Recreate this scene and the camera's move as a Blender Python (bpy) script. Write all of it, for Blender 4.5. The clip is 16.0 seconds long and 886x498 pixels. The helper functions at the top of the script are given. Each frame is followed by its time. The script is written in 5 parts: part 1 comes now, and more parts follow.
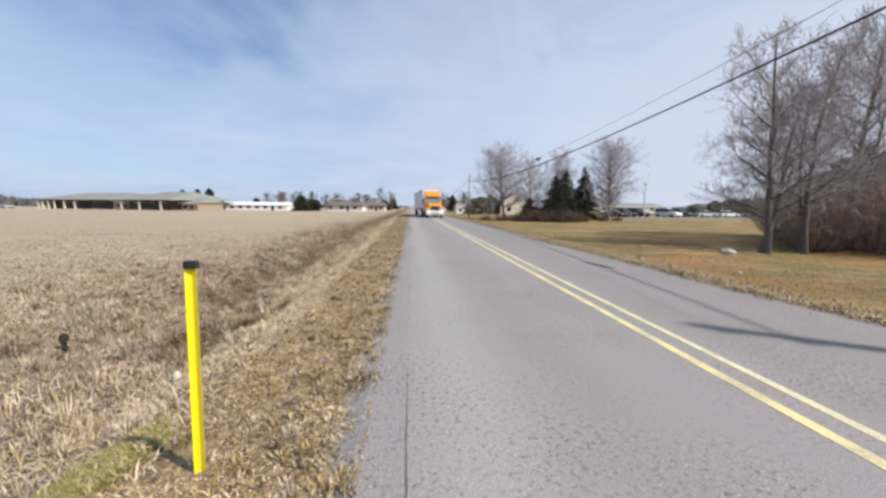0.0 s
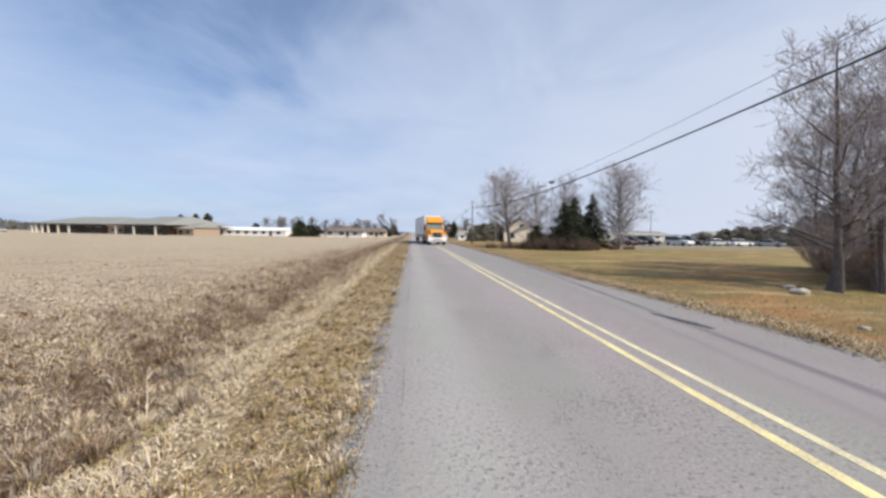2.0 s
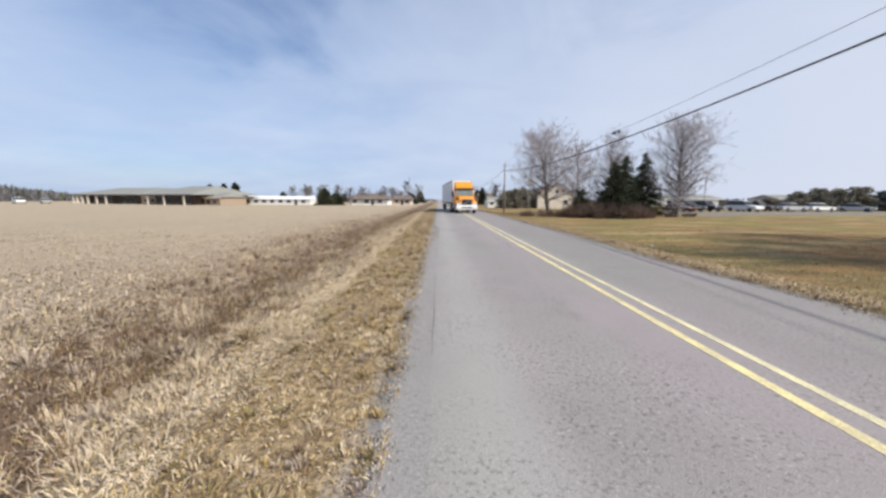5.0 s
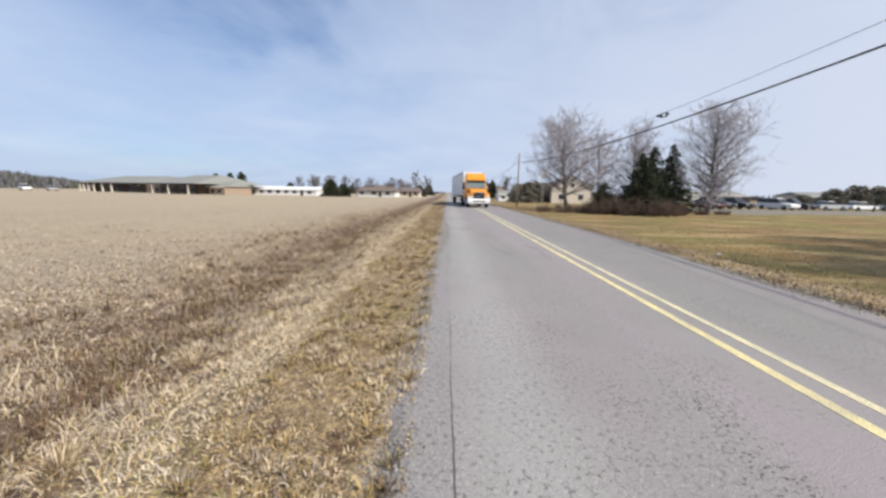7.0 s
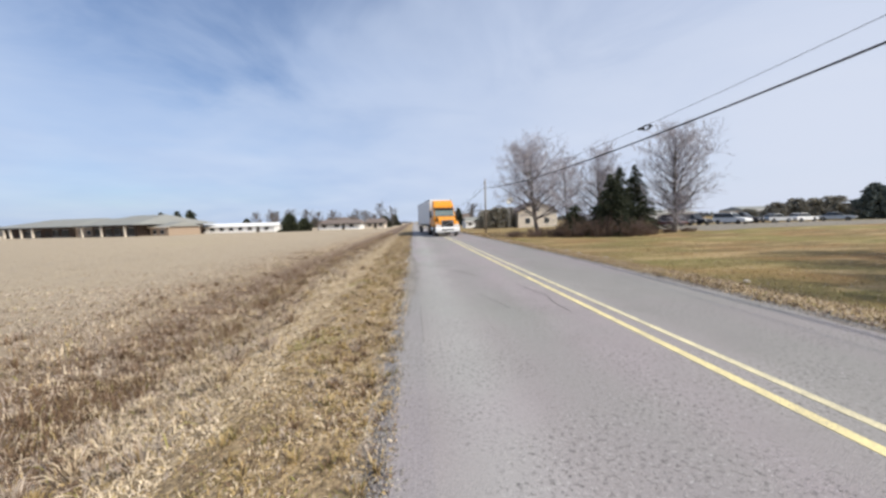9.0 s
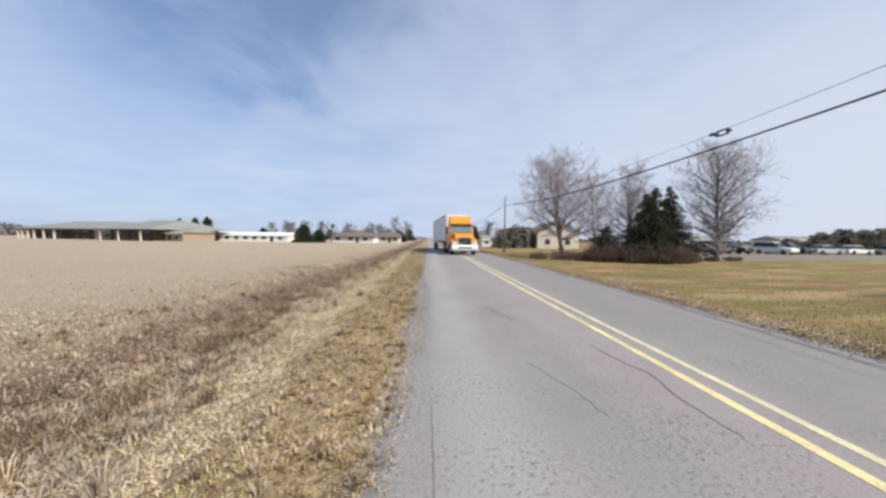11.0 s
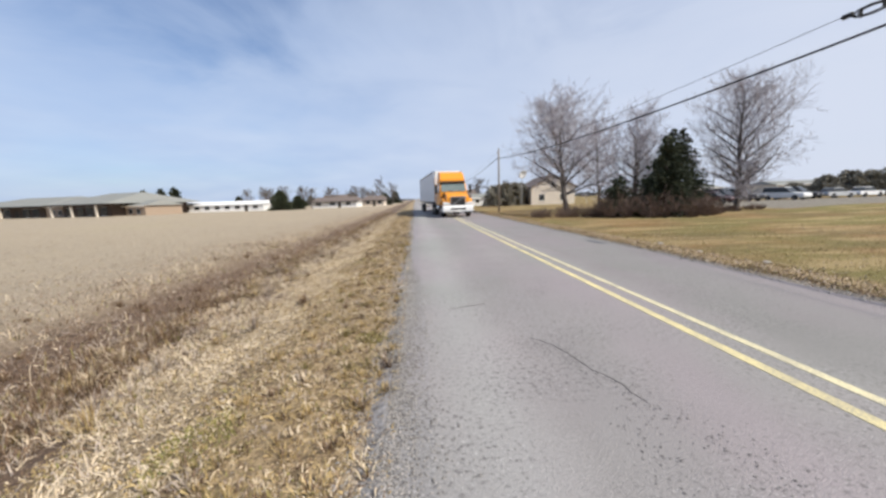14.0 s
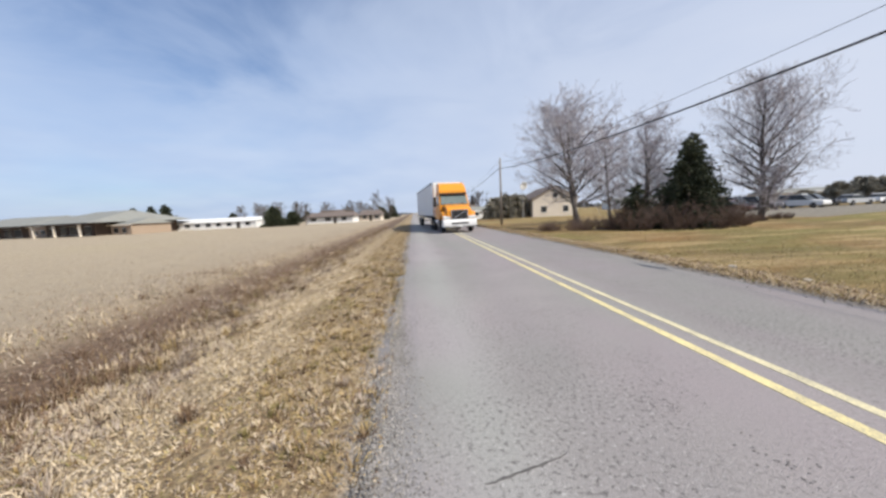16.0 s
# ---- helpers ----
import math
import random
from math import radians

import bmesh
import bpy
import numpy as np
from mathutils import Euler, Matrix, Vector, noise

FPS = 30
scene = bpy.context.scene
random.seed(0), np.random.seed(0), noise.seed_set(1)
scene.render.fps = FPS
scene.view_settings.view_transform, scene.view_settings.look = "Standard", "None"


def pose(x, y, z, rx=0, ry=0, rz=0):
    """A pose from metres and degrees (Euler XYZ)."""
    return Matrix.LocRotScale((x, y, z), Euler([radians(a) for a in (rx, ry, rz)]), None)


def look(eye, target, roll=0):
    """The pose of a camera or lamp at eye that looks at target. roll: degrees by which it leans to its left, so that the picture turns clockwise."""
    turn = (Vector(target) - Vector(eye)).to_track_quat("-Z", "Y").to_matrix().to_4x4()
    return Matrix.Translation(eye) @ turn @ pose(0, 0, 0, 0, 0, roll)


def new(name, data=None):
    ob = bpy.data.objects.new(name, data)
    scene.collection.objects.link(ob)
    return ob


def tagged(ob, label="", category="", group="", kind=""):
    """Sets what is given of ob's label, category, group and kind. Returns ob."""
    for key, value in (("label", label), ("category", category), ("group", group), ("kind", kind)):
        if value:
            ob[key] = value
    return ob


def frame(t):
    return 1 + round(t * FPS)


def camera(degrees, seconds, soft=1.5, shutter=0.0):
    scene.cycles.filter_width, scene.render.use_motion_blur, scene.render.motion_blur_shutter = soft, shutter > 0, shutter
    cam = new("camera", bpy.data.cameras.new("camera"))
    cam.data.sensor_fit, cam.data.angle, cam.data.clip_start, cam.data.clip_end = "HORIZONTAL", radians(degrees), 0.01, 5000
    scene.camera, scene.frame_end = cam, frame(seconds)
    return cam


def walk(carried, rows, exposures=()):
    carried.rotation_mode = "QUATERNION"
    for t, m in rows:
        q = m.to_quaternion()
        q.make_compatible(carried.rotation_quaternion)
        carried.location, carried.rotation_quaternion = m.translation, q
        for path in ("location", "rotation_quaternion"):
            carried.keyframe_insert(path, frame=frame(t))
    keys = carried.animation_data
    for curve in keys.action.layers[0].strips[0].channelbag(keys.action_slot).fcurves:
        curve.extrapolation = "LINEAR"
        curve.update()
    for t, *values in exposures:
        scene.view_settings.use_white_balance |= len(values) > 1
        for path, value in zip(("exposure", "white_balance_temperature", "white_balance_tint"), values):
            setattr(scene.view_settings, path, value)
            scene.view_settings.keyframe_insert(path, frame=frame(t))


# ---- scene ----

# ================= camera and its walk =================
cam = camera(104.97, 16.0, soft=2.8)
# seconds, x, y, z, tilt, lean, turn
STEPS = [
    (0.0, -0.030, 0.000, 1.580, -7.10, -0.53, -5.30), (0.5, -0.005, 0.725, 1.609, -6.67, -0.98, -0.93),
    (1.0, 0.003, 1.450, 1.609, -6.99, 0.90, -5.56), (1.5, 0.003, 2.175, 1.611, -7.56, -2.55, 0.80),
    (2.0, 0.006, 2.900, 1.609, -2.69, -0.90, -5.16), (2.5, 0.044, 3.625, 1.598, -2.81, -1.10, -1.87),
    (3.0, 0.006, 4.350, 1.602, -3.17, 2.91, -4.81), (3.5, 0.010, 5.075, 1.605, -4.79, -1.12, 0.66),
    (4.0, 0.012, 5.800, 1.603, -6.44, 2.52, -4.78), (4.5, 0.038, 6.525, 1.606, -7.67, -1.54, 1.92),
    (5.3, -0.030, 7.685, 1.603, -8.40, 0.30, -1.90), (6.2, -0.058, 8.990, 1.606, -9.00, 0.30, -1.60),
    (7.0, -0.135, 10.150, 1.599, -9.46, -1.06, 0.75), (7.5, -0.145, 10.875, 1.593, -9.28, 1.91, -3.65),
    (8.0, -0.180, 11.600, 1.588, -8.88, -1.61, 3.41), (8.5, -0.183, 12.325, 1.595, -6.43, 2.54, -8.11),
    (9.3, -0.122, 13.485, 1.605, -4.20, 0.70, -3.00), (10.2, -0.117, 14.790, 1.607, -2.60, 0.20, -2.20),
    (11.0, -0.120, 15.950, 1.608, -1.87, -0.82, -2.45), (11.5, -0.123, 16.675, 1.619, -3.59, 1.30, -3.09),
    (12.0, -0.140, 17.400, 1.580, -5.38, -0.90, 0.95), (12.5, -0.105, 18.125, 1.601, -7.94, 0.76, -0.07),
    (13.0, -0.122, 18.851, 1.583, -8.72, 0.35, -3.19), (13.5, -0.110, 19.576, 1.588, -8.83, 0.00, -1.70),
    (14.0, -0.117, 20.301, 1.581, -8.50, 1.76, -4.62), (14.5, -0.100, 21.026, 1.580, -8.77, -0.62, -0.80),
    (15.0, -0.081, 21.751, 1.573, -8.31, 1.25, -5.71), (15.5, -0.064, 22.476, 1.575, -7.07, -0.69, -0.01),
    (16.0, -0.030, 23.201, 1.591, -6.29, 2.64, -4.99),
]
walk(cam, [(t, pose(x, y, z, 90 + p, r, w)) for t, x, y, z, p, r, w in STEPS], exposures=[(0.0, 0.35), (16.0, 0.35)])

# ================= sky and sun =================
SUN_UP, SUN_SIDE = radians(45), radians(122)     # height; clockwise from straight ahead
world = bpy.data.worlds.new("sky")
scene.world = world
world.use_nodes = True


class Nodes:
    """Short hand for node trees."""

    def __init__(self, tree):
        self.t = tree

    def node(self, kind, ins=(), **props):
        n = self.t.nodes.new(kind)
        if "operation" in props:
            n.operation, n.use_clamp = props["operation"], props.get("clamp", False)
        if "data_type" in props:
            n.data_type, n.blend_type = props["data_type"], props["blend_type"]
        for k, v in dict(ins).items():
            if isinstance(v, bpy.types.NodeSocket):
                self.t.links.new(v, n.inputs[k])
            else:
                n.inputs[k].default_value = v
        return n

    def noise(self, scale, detail=4.0, rough=0.55, vec=None, warp=0.0):
        ins = {"Scale": scale, "Detail": detail, "Roughness": rough, "Distortion": warp}
        if vec is not None:
            ins["Vector"] = vec
        return self.node("ShaderNodeTexNoise", ins).outputs["Fac"]

    def ramp(self, fac, stops):
        n = self.node("ShaderNodeValToRGB", {0: fac})
        e = n.color_ramp.elements
        while len(e) < len(stops):
            e.new(0.5)
        for el, (p, c) in zip(e, stops):
            el.position = p
            el.color = (c, c, c, 1) if isinstance(c, (int, float)) else (*c, 1)
        return n.outputs[0]

    def mix(self, fac, a, b, mode="MIX"):
        n = self.node("ShaderNodeMix", data_type="RGBA", blend_type=mode)
        for i, v in ((0, fac), (6, a), (7, b)):
            if isinstance(v, bpy.types.NodeSocket):
                self.t.links.new(v, n.inputs[i])
            else:
                n.inputs[i].default_value = v if isinstance(v, (int, float)) else (*v, 1)
        return n.outputs[2]

    def math(self, op, a, b=0.0, clamp=False):
        return self.node("ShaderNodeMath", {0: a, 1: b}, operation=op, clamp=clamp).outputs[0]

    def span(self, v, a, b, c=0.0, d=1.0):
        return self.node("ShaderNodeMapRange", {0: v, 1: a, 2: b, 3: c, 4: d}).outputs[0]

    def scaled(self, vec, x, y, z):
        return self.node("ShaderNodeMapping", {"Vector": vec, "Scale": (x, y, z)}).outputs[0]

    def place(self):
        g = self.node("ShaderNodeNewGeometry").outputs["Position"]
        s = self.node("ShaderNodeSeparateXYZ", {0: g}).outputs
        return g, s[0], s[1], s[2]


w = Nodes(world.node_tree)
back = world.node_tree.nodes["Background"]
nishita = w.node("ShaderNodeTexSky")
nishita.sky_type, nishita.sun_disc = "NISHITA", False
nishita.sun_elevation, nishita.sun_rotation = SUN_UP, SUN_SIDE
nishita.air_density, nishita.dust_density, nishita.ozone_density = 1.0, 1.2, 2.2
gen = w.node("ShaderNodeTexCoord").outputs["Generated"]
sx, sy, sz = w.node("ShaderNodeSeparateXYZ", {0: gen}).outputs
# a cloud layer seen in perspective: thin white veil, thicker to the right and low down
up = w.math("ADD", w.math("MAXIMUM", sz, 0.0), 0.16)
plane = w.node("ShaderNodeCombineXYZ", {0: w.math("DIVIDE", sx, up), 1: w.math("DIVIDE", sy, up), 2: 0.0}).outputs[0]
cl = w.math("ADD", w.noise(0.42, 5, 0.45, plane, 0.3), w.math("MULTIPLY", sx, 0.20))
cl = w.math("ADD", cl, w.span(sz, 0.0, 0.62, 0.24, -0.12))
puff = w.noise(1.15, 6, 0.58, plane, 0.7)
cl = w.math("ADD", cl, w.math("MULTIPLY", w.math("SUBTRACT", puff, 0.5), w.span(sz, 0.03, 0.35, 0.12, 0.62)))
veil = w.ramp(cl, [(0.28, 0.22), (0.42, 0.62), (0.58, 0.86), (0.80, 0.97)])
shade = w.noise(1.3, 4, 0.5, plane)
white = w.mix(w.span(shade, 0.3, 0.7), (4.15, 5.2, 7.3), (5.2, 6.1, 7.8))
white = w.mix(w.span(sx, -0.3, 0.8), white, (6.0, 6.5, 7.7))
hue = w.mix(veil, w.mix(1.0, nishita.outputs[0], (1.03, 1.13, 1.28), "MULTIPLY"), white)
world.node_tree.links.new(hue, back.inputs[0])
back.inputs[1].default_value = 0.089

sun = new("sun", bpy.data.lights.new("sun", "SUN"))
sun.data.energy, sun.data.angle, sun.data.color = 4.2, radians(1.2), (1.0, 0.93, 0.82)
sun.matrix_world = look((60 * math.sin(SUN_SIDE) * math.cos(SUN_UP), 60 * math.cos(SUN_SIDE) * math.cos(SUN_UP), 60 * math.sin(SUN_UP)), (0, 0, 0))

# ================= materials =================


def material(name, rough=0.8, metal=0.0):
    m = bpy.data.materials.new(name)
    m.use_nodes = True
    n = Nodes(m.node_tree)
    n.m, n.out = m, m.node_tree.nodes["Principled BSDF"]
    n.out.inputs["Roughness"].default_value = rough
    n.out.inputs["Metallic"].default_value = metal
    n.out.inputs["Specular IOR Level"].default_value = 0.3
    return n


def finish(n, colour, bump=None, strength=0.4, size=0.02, rough=None):
    n.t.links.new(colour, n.out.inputs["Base Color"])
    if bump is not None:
        b = n.node("ShaderNodeBump", {"Height": bump, "Strength": strength, "Distance": size})
        n.t.links.new(b.outputs[0], n.out.inputs["Normal"])
    if rough is not None:
        n.t.links.new(rough, n.out.inputs["Roughness"])
    return n.m


def paint(name, c, rough=0.6, dirt=0.25, scale=3.0, metal=0.0, grit=(0.18, 0.15, 0.12), bump=0.0):
    """Painted or plain surface: a little dirt at two scales."""
    n = material(name, rough, metal)
    p = n.node("ShaderNodeTexCoord").outputs["Object"]
    a = n.noise(scale, 5, 0.6, p)
    b = n.noise(scale * 9, 3, 0.6, p)
    f = n.math("MULTIPLY", n.ramp(n.math("ADD", n.math("MULTIPLY", a, 0.7), n.math("MULTIPLY", b, 0.3)), [(0.42, 0), (0.75, 1)]), dirt)
    col = n.mix(f, c, grit)
    return finish(n, col, b if bump else None, bump, 0.01, n.span(a, 0.3, 0.7, rough * 0.85, min(1, rough * 1.2)))


def straw(name, c1, c2):
    n = material(name, 0.75)
    r = n.node("ShaderNodeNewGeometry").outputs["Random Per Island"]
    p, _, _, _ = n.place()
    patch = n.noise(0.9, 3, 0.6, p)
    col = n.mix(r, c1, c2)
    col = n.mix(n.math("MULTIPLY", n.span(patch, 0.4, 0.7), 0.45), col, tuple(0.55 * v for v in c1))
    return finish(n, col)


STRAW_PALE = straw("straw_pale", (0.58, 0.465, 0.315), (0.74, 0.62, 0.455))
STRAW_GOLD = straw("straw_gold", (0.36, 0.258, 0.112), (0.52, 0.392, 0.19))
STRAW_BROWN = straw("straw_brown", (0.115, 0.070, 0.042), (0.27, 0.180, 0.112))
STRAW_GREY = straw("straw_grey", (0.36, 0.295, 0.235), (0.50, 0.42, 0.35))
GRASS_GREEN = straw("grass_green", (0.20, 0.20, 0.05), (0.36, 0.33, 0.10))
GRASS_OLIVE = straw("grass_olive", (0.20, 0.165, 0.06), (0.31, 0.25, 0.11))
STALK = straw("stalk", (0.42, 0.35, 0.26), (0.58, 0.50, 0.40))
BLADES = [STRAW_PALE, STRAW_GOLD, STRAW_BROWN, STRAW_GREY, GRASS_GREEN, GRASS_OLIVE, STALK]

# the ground: stubble field, ditch, golden bank, gravel edges, thin winter lawn
n = material("soil_and_thatch", 0.95)
p, px, py, pz = n.place()
big, mid, fine = n.noise(0.045, 4, 0.55, p), n.noise(0.8, 5, 0.6, p), n.noise(14, 5, 0.7, p)
wob = n.math("MULTIPLY", n.math("SUBTRACT", mid, 0.5), 1.3)
wx = n.math("ADD", px, wob)
fleck = n.ramp(fine, [(0.32, 0.0), (0.5, 0.5), (0.68, 1.0)])
rows = n.noise(1.0, 4, 0.6, n.scaled(p, 2.2, 0.10, 1.0))
field = n.mix(fleck, (0.21, 0.165, 0.115), (0.46, 0.39, 0.29))
field = n.mix(n.span(n.math("ADD", n.math("MULTIPLY", rows, 0.5), n.math("MULTIPLY", big, 0.5)), 0.35, 0.65), field, (0.385, 0.315, 0.22))
field = n.mix(n.math("MULTIPLY", n.span(big, 0.55, 0.72), 0.35), field, (0.33, 0.29, 0.17))
bank = n.mix(fleck, (0.085, 0.057, 0.033), (0.50, 0.375, 0.215))
bank = n.mix(n.math("MULTIPLY", n.span(mid, 0.58, 0.78), 0.25), bank, (0.25, 0.205, 0.09))
earth = n.mix(fleck, (0.066, 0.045, 0.032), (0.215, 0.148, 0.104))
earth = n.mix(n.span(n.math("ADD", py, n.math("MULTIPLY", wob, 4.0)), 9.0, 5.5), earth, n.mix(fleck, (0.105, 0.080, 0.060), (0.36, 0.285, 0.215)))
lawn = n.mix(fleck, (0.088, 0.064, 0.026), (0.26, 0.19, 0.08))
streak = n.noise(0.35, 4, 0.6, n.scaled(p, 0.5, 1.0, 1.0))
lawn = n.mix(n.math("MULTIPLY", n.span(streak, 0.44, 0.58), n.span(py, 14.0, 30.0, 0.95, 0.45)), lawn, (0.30, 0.155, 0.062))
lawn = n.mix(n.math("MULTIPLY", n.span(n.noise(0.12, 3, 0.5, p), 0.46, 0.62), n.span(py, 10.0, 32.0, 0.45, 0.8)), lawn, (0.185, 0.165, 0.052))
lawn = n.mix(n.math("MULTIPLY", n.span(n.noise(0.5, 4, 0.6, n.scaled(p, 0.35, 1.4, 1.0)), 0.50, 0.62), 0.7), lawn, (0.40, 0.295, 0.15))
lawn = n.mix(n.math("MULTIPLY", n.span(n.noise(0.28, 4, 0.6, n.scaled(p, 0.3, 1.2, 1.0)), 0.56, 0.68), 0.5), lawn, (0.095, 0.070, 0.030))
gravel = n.mix(n.ramp(n.noise(38, 3, 0.7, p), [(0.35, 0), (0.65, 1)]), (0.13, 0.115, 0.10), (0.46, 0.43, 0.40))
field = n.mix(n.math("MULTIPLY", n.span(n.math("ADD", px, n.math("MULTIPLY", wob, 3.0)), -12.0, -5.5), 0.36), field, n.mix(fleck, (0.115, 0.082, 0.058), (0.36, 0.28, 0.20)))
from_ditch = n.math("ADD", n.math("ADD", px, n.math("MULTIPLY", wob, 0.55)), n.span(py, 6.0, 26.0, 3.3, 5.1))
left = n.mix(n.span(n.math("SUBTRACT", from_ditch, n.span(py, 9.0, 23.0, 0.0, 0.8)), 0.62, 1.05), earth, bank)
left = n.mix(n.span(from_ditch, -1.7, -0.9), field, left)
left = n.mix(n.span(n.math("ADD", px, n.math("MULTIPLY", wob, 0.25)), -0.66, -0.46), left, gravel)
shoulder = n.mix(n.span(mid, 0.40, 0.60), n.mix(0.55, gravel, (0.10, 0.075, 0.052)), gravel)
right = n.mix(n.span(n.math("ADD", px, n.math("MULTIPLY", wob, 0.6)), 6.35, 6.85), shoulder, bank)
right = n.mix(n.span(wx, 8.0, 9.5), right, lawn)
lot = n.mix(fleck, (0.14, 0.125, 0.10), (0.27, 0.245, 0.205))
lot_in = n.math("MULTIPLY", n.span(n.math("ADD", py, n.math("MULTIPLY", px, -0.05)), 46.5, 47.2), n.math("MULTIPLY", n.span(px, 33.0, 34.0), n.span(py, 66.0, 65.0)))
right = n.mix(lot_in, right, lot)
allg = n.mix(n.span(px, 2.9, 3.1), left, right)
GROUND = finish(n, allg, n.math("ADD", fine, n.math("MULTIPLY", mid, 0.6)), 0.9, 0.06)

# worn asphalt: aggregate, wheel tracks, an older strip along the edge
n = material("asphalt", 0.85)
p, px, py, pz = n.place()
agg = n.node("ShaderNodeTexVoronoi", {"Vector": p, "Scale": 95.0}).outputs["Distance"]
agg2 = n.noise(46, 4, 0.75, p)
long = n.noise(1.0, 4, 0.55, n.scaled(p, 1.6, 0.07, 1.0))
blot = n.noise(0.6, 5, 0.6, p)
base = n.mix(n.ramp(agg2, [(0.30, 0), (0.52, 0.55), (0.70, 1)]), (0.185, 0.174, 0.172), (0.345, 0.326, 0.318))
base = n.mix(n.math("MULTIPLY", n.span(agg, 0.25, 0.02), 0.35), base, (0.42, 0.40, 0.39))
base = n.mix(n.math("MULTIPLY", n.span(long, 0.35, 0.65), 0.5), base, (0.285, 0.272, 0.268))
base = n.mix(n.math("MULTIPLY", n.span(blot, 0.50, 0.70), 0.38), base, (0.195, 0.182, 0.178))
base = n.mix(n.math("MULTIPLY", n.span(n.noise(0.27, 4, 0.6, p), 0.50, 0.68), 0.40), base, (0.345, 0.318, 0.312))
track = n.math("MULTIPLY", n.span(n.math("ABSOLUTE", n.math("SUBTRACT", px, 0.42)), 0.55, 0.1), 0.46)
base = n.mix(track, base, (0.352, 0.353, 0.342))
old = n.math("MULTIPLY", n.span(n.math("ADD", px, n.math("MULTIPLY", n.math("SUBTRACT", blot, 0.5), 0.05)), -0.055, -0.075), 0.24)
base = n.mix(old, base, n.mix(n.ramp(agg2, [(0.35, 0), (0.65, 1)]), (0.135, 0.135, 0.15), (0.30, 0.295, 0.305)))
band = n.math("ADD", px, n.math("MULTIPLY", n.math("SUBTRACT", n.noise(0.3, 3, 0.5, p), 0.5), 0.9))
base = n.mix(n.math("MULTIPLY", n.span(n.math("ABSOLUTE", n.math("SUBTRACT", band, 1.45)), 0.65, 0.15), 0.36), base, (0.215, 0.214, 0.206))
base = n.mix(n.math("MULTIPLY", n.span(n.math("ABSOLUTE", n.math("SUBTRACT", band, 2.35)), 0.55, 0.15), 0.34), base, (0.262, 0.238, 0.244))
base = n.mix(n.math("MULTIPLY", n.span(px, 3.2, 3.8), 0.42), base, (0.20, 0.188, 0.188))
tint = n.noise(0.33, 3, 0.55, n.scaled(p, 1.0, 0.45, 1.0), 0.4)
base = n.mix(n.span(tint, 0.40, 0.60), n.mix(1.0, base, (1.04, 0.99, 1.01), "MULTIPLY"), n.mix(1.0, base, (0.97, 0.99, 0.95), "MULTIPLY"))
rough_patch = n.span(n.noise(0.55, 4, 0.65, p), 0.40, 0.58, 0.08, 0.90)
chip = n.math("MULTIPLY", n.ramp(n.noise(34, 3, 0.75, p), [(0.57, 0), (0.66, 1)]), rough_patch)
base = n.mix(chip, base, (0.44, 0.425, 0.41))
speck = n.math("MULTIPLY", n.ramp(n.noise(24, 3, 0.75, p), [(0.53, 0), (0.64, 1)]), rough_patch)
base = n.mix(speck, base, (0.105, 0.098, 0.095))
ASPHALT = finish(n, base, n.math("ADD", agg, agg2), 0.5, 0.008, n.span(agg2, 0.3, 0.7, 0.72, 0.95))



def road_paint(name, fresh):
    n = material(name, 0.7)
    p, px, py, pz = n.place()
    worn = n.ramp(n.math("ADD", n.math("MULTIPLY", n.noise(55, 4, 0.7, p), 0.6), n.math("MULTIPLY", n.noise(2.5, 4, 0.6, p), 0.4)), [(0.42, 0), (0.60, 1)])
    return finish(n, n.mix(n.math("MULTIPLY", worn, 0.8), fresh, (0.31, 0.285, 0.235)), n.noise(60, 3, 0.6, p), 0.3, 0.004)


ROAD_PAINT = road_paint("road_paint", (0.76, 0.65, 0.32))
ROAD_PAINT_PALE = road_paint("faded_road_paint", (0.72, 0.645, 0.40))
TAR = paint("tar", (0.045, 0.043, 0.046), 0.55, 0.5, 6.0, grit=(0.14, 0.135, 0.135), bump=0.4)
CRACK = paint("crack", (0.095, 0.089, 0.086), 0.95, 0.6, 8.0, grit=(0.20, 0.19, 0.185))
PIT = paint("worn_pit", (0.12, 0.112, 0.108), 0.95, 0.6, 8.0, grit=(0.22, 0.21, 0.205))
STONE = straw("gravel_stone", (0.13, 0.12, 0.11), (0.40, 0.375, 0.35))

YELLOW = paint("yellow_plastic", (0.86, 0.70, 0.015), 0.4, 0.12, 5.0, grit=(0.45, 0.36, 0.10))
BLACK = paint("black_plastic", (0.018, 0.018, 0.02), 0.5, 0.3, 6.0, grit=(0.08, 0.075, 0.07))


def bark(name, c1, c2):
    n = material(name, 0.9)
    p, *_ = n.place()
    a = n.noise(5, 6, 0.65, n.scaled(p, 4, 4, 0.8))
    return finish(n, n.mix(n.span(a, 0.3, 0.7), c1, c2), a, 0.8, 0.03)


BARK = bark("grey_bark", (0.07, 0.060, 0.054), (0.20, 0.175, 0.16))
TWIG = straw("grey_twig", (0.29, 0.268, 0.285), (0.60, 0.56, 0.585))
TWIG_BROWN = straw("brown_twig", (0.105, 0.070, 0.055), (0.24, 0.170, 0.135))
TWIG_DARK = straw("dark_grey_twig", (0.23, 0.208, 0.212), (0.52, 0.48, 0.485))
BRUSH = straw("brush_twig", (0.22, 0.162, 0.128), (0.44, 0.345, 0.285))
# needles paled and greyed, so that haze over the lot is painted in
HAZY_GREEN = straw("hazy_green_needle", (0.15, 0.17, 0.14), (0.30, 0.325, 0.28))
HEDGE = straw("olive_hedge", (0.25, 0.235, 0.19), (0.46, 0.43, 0.36))
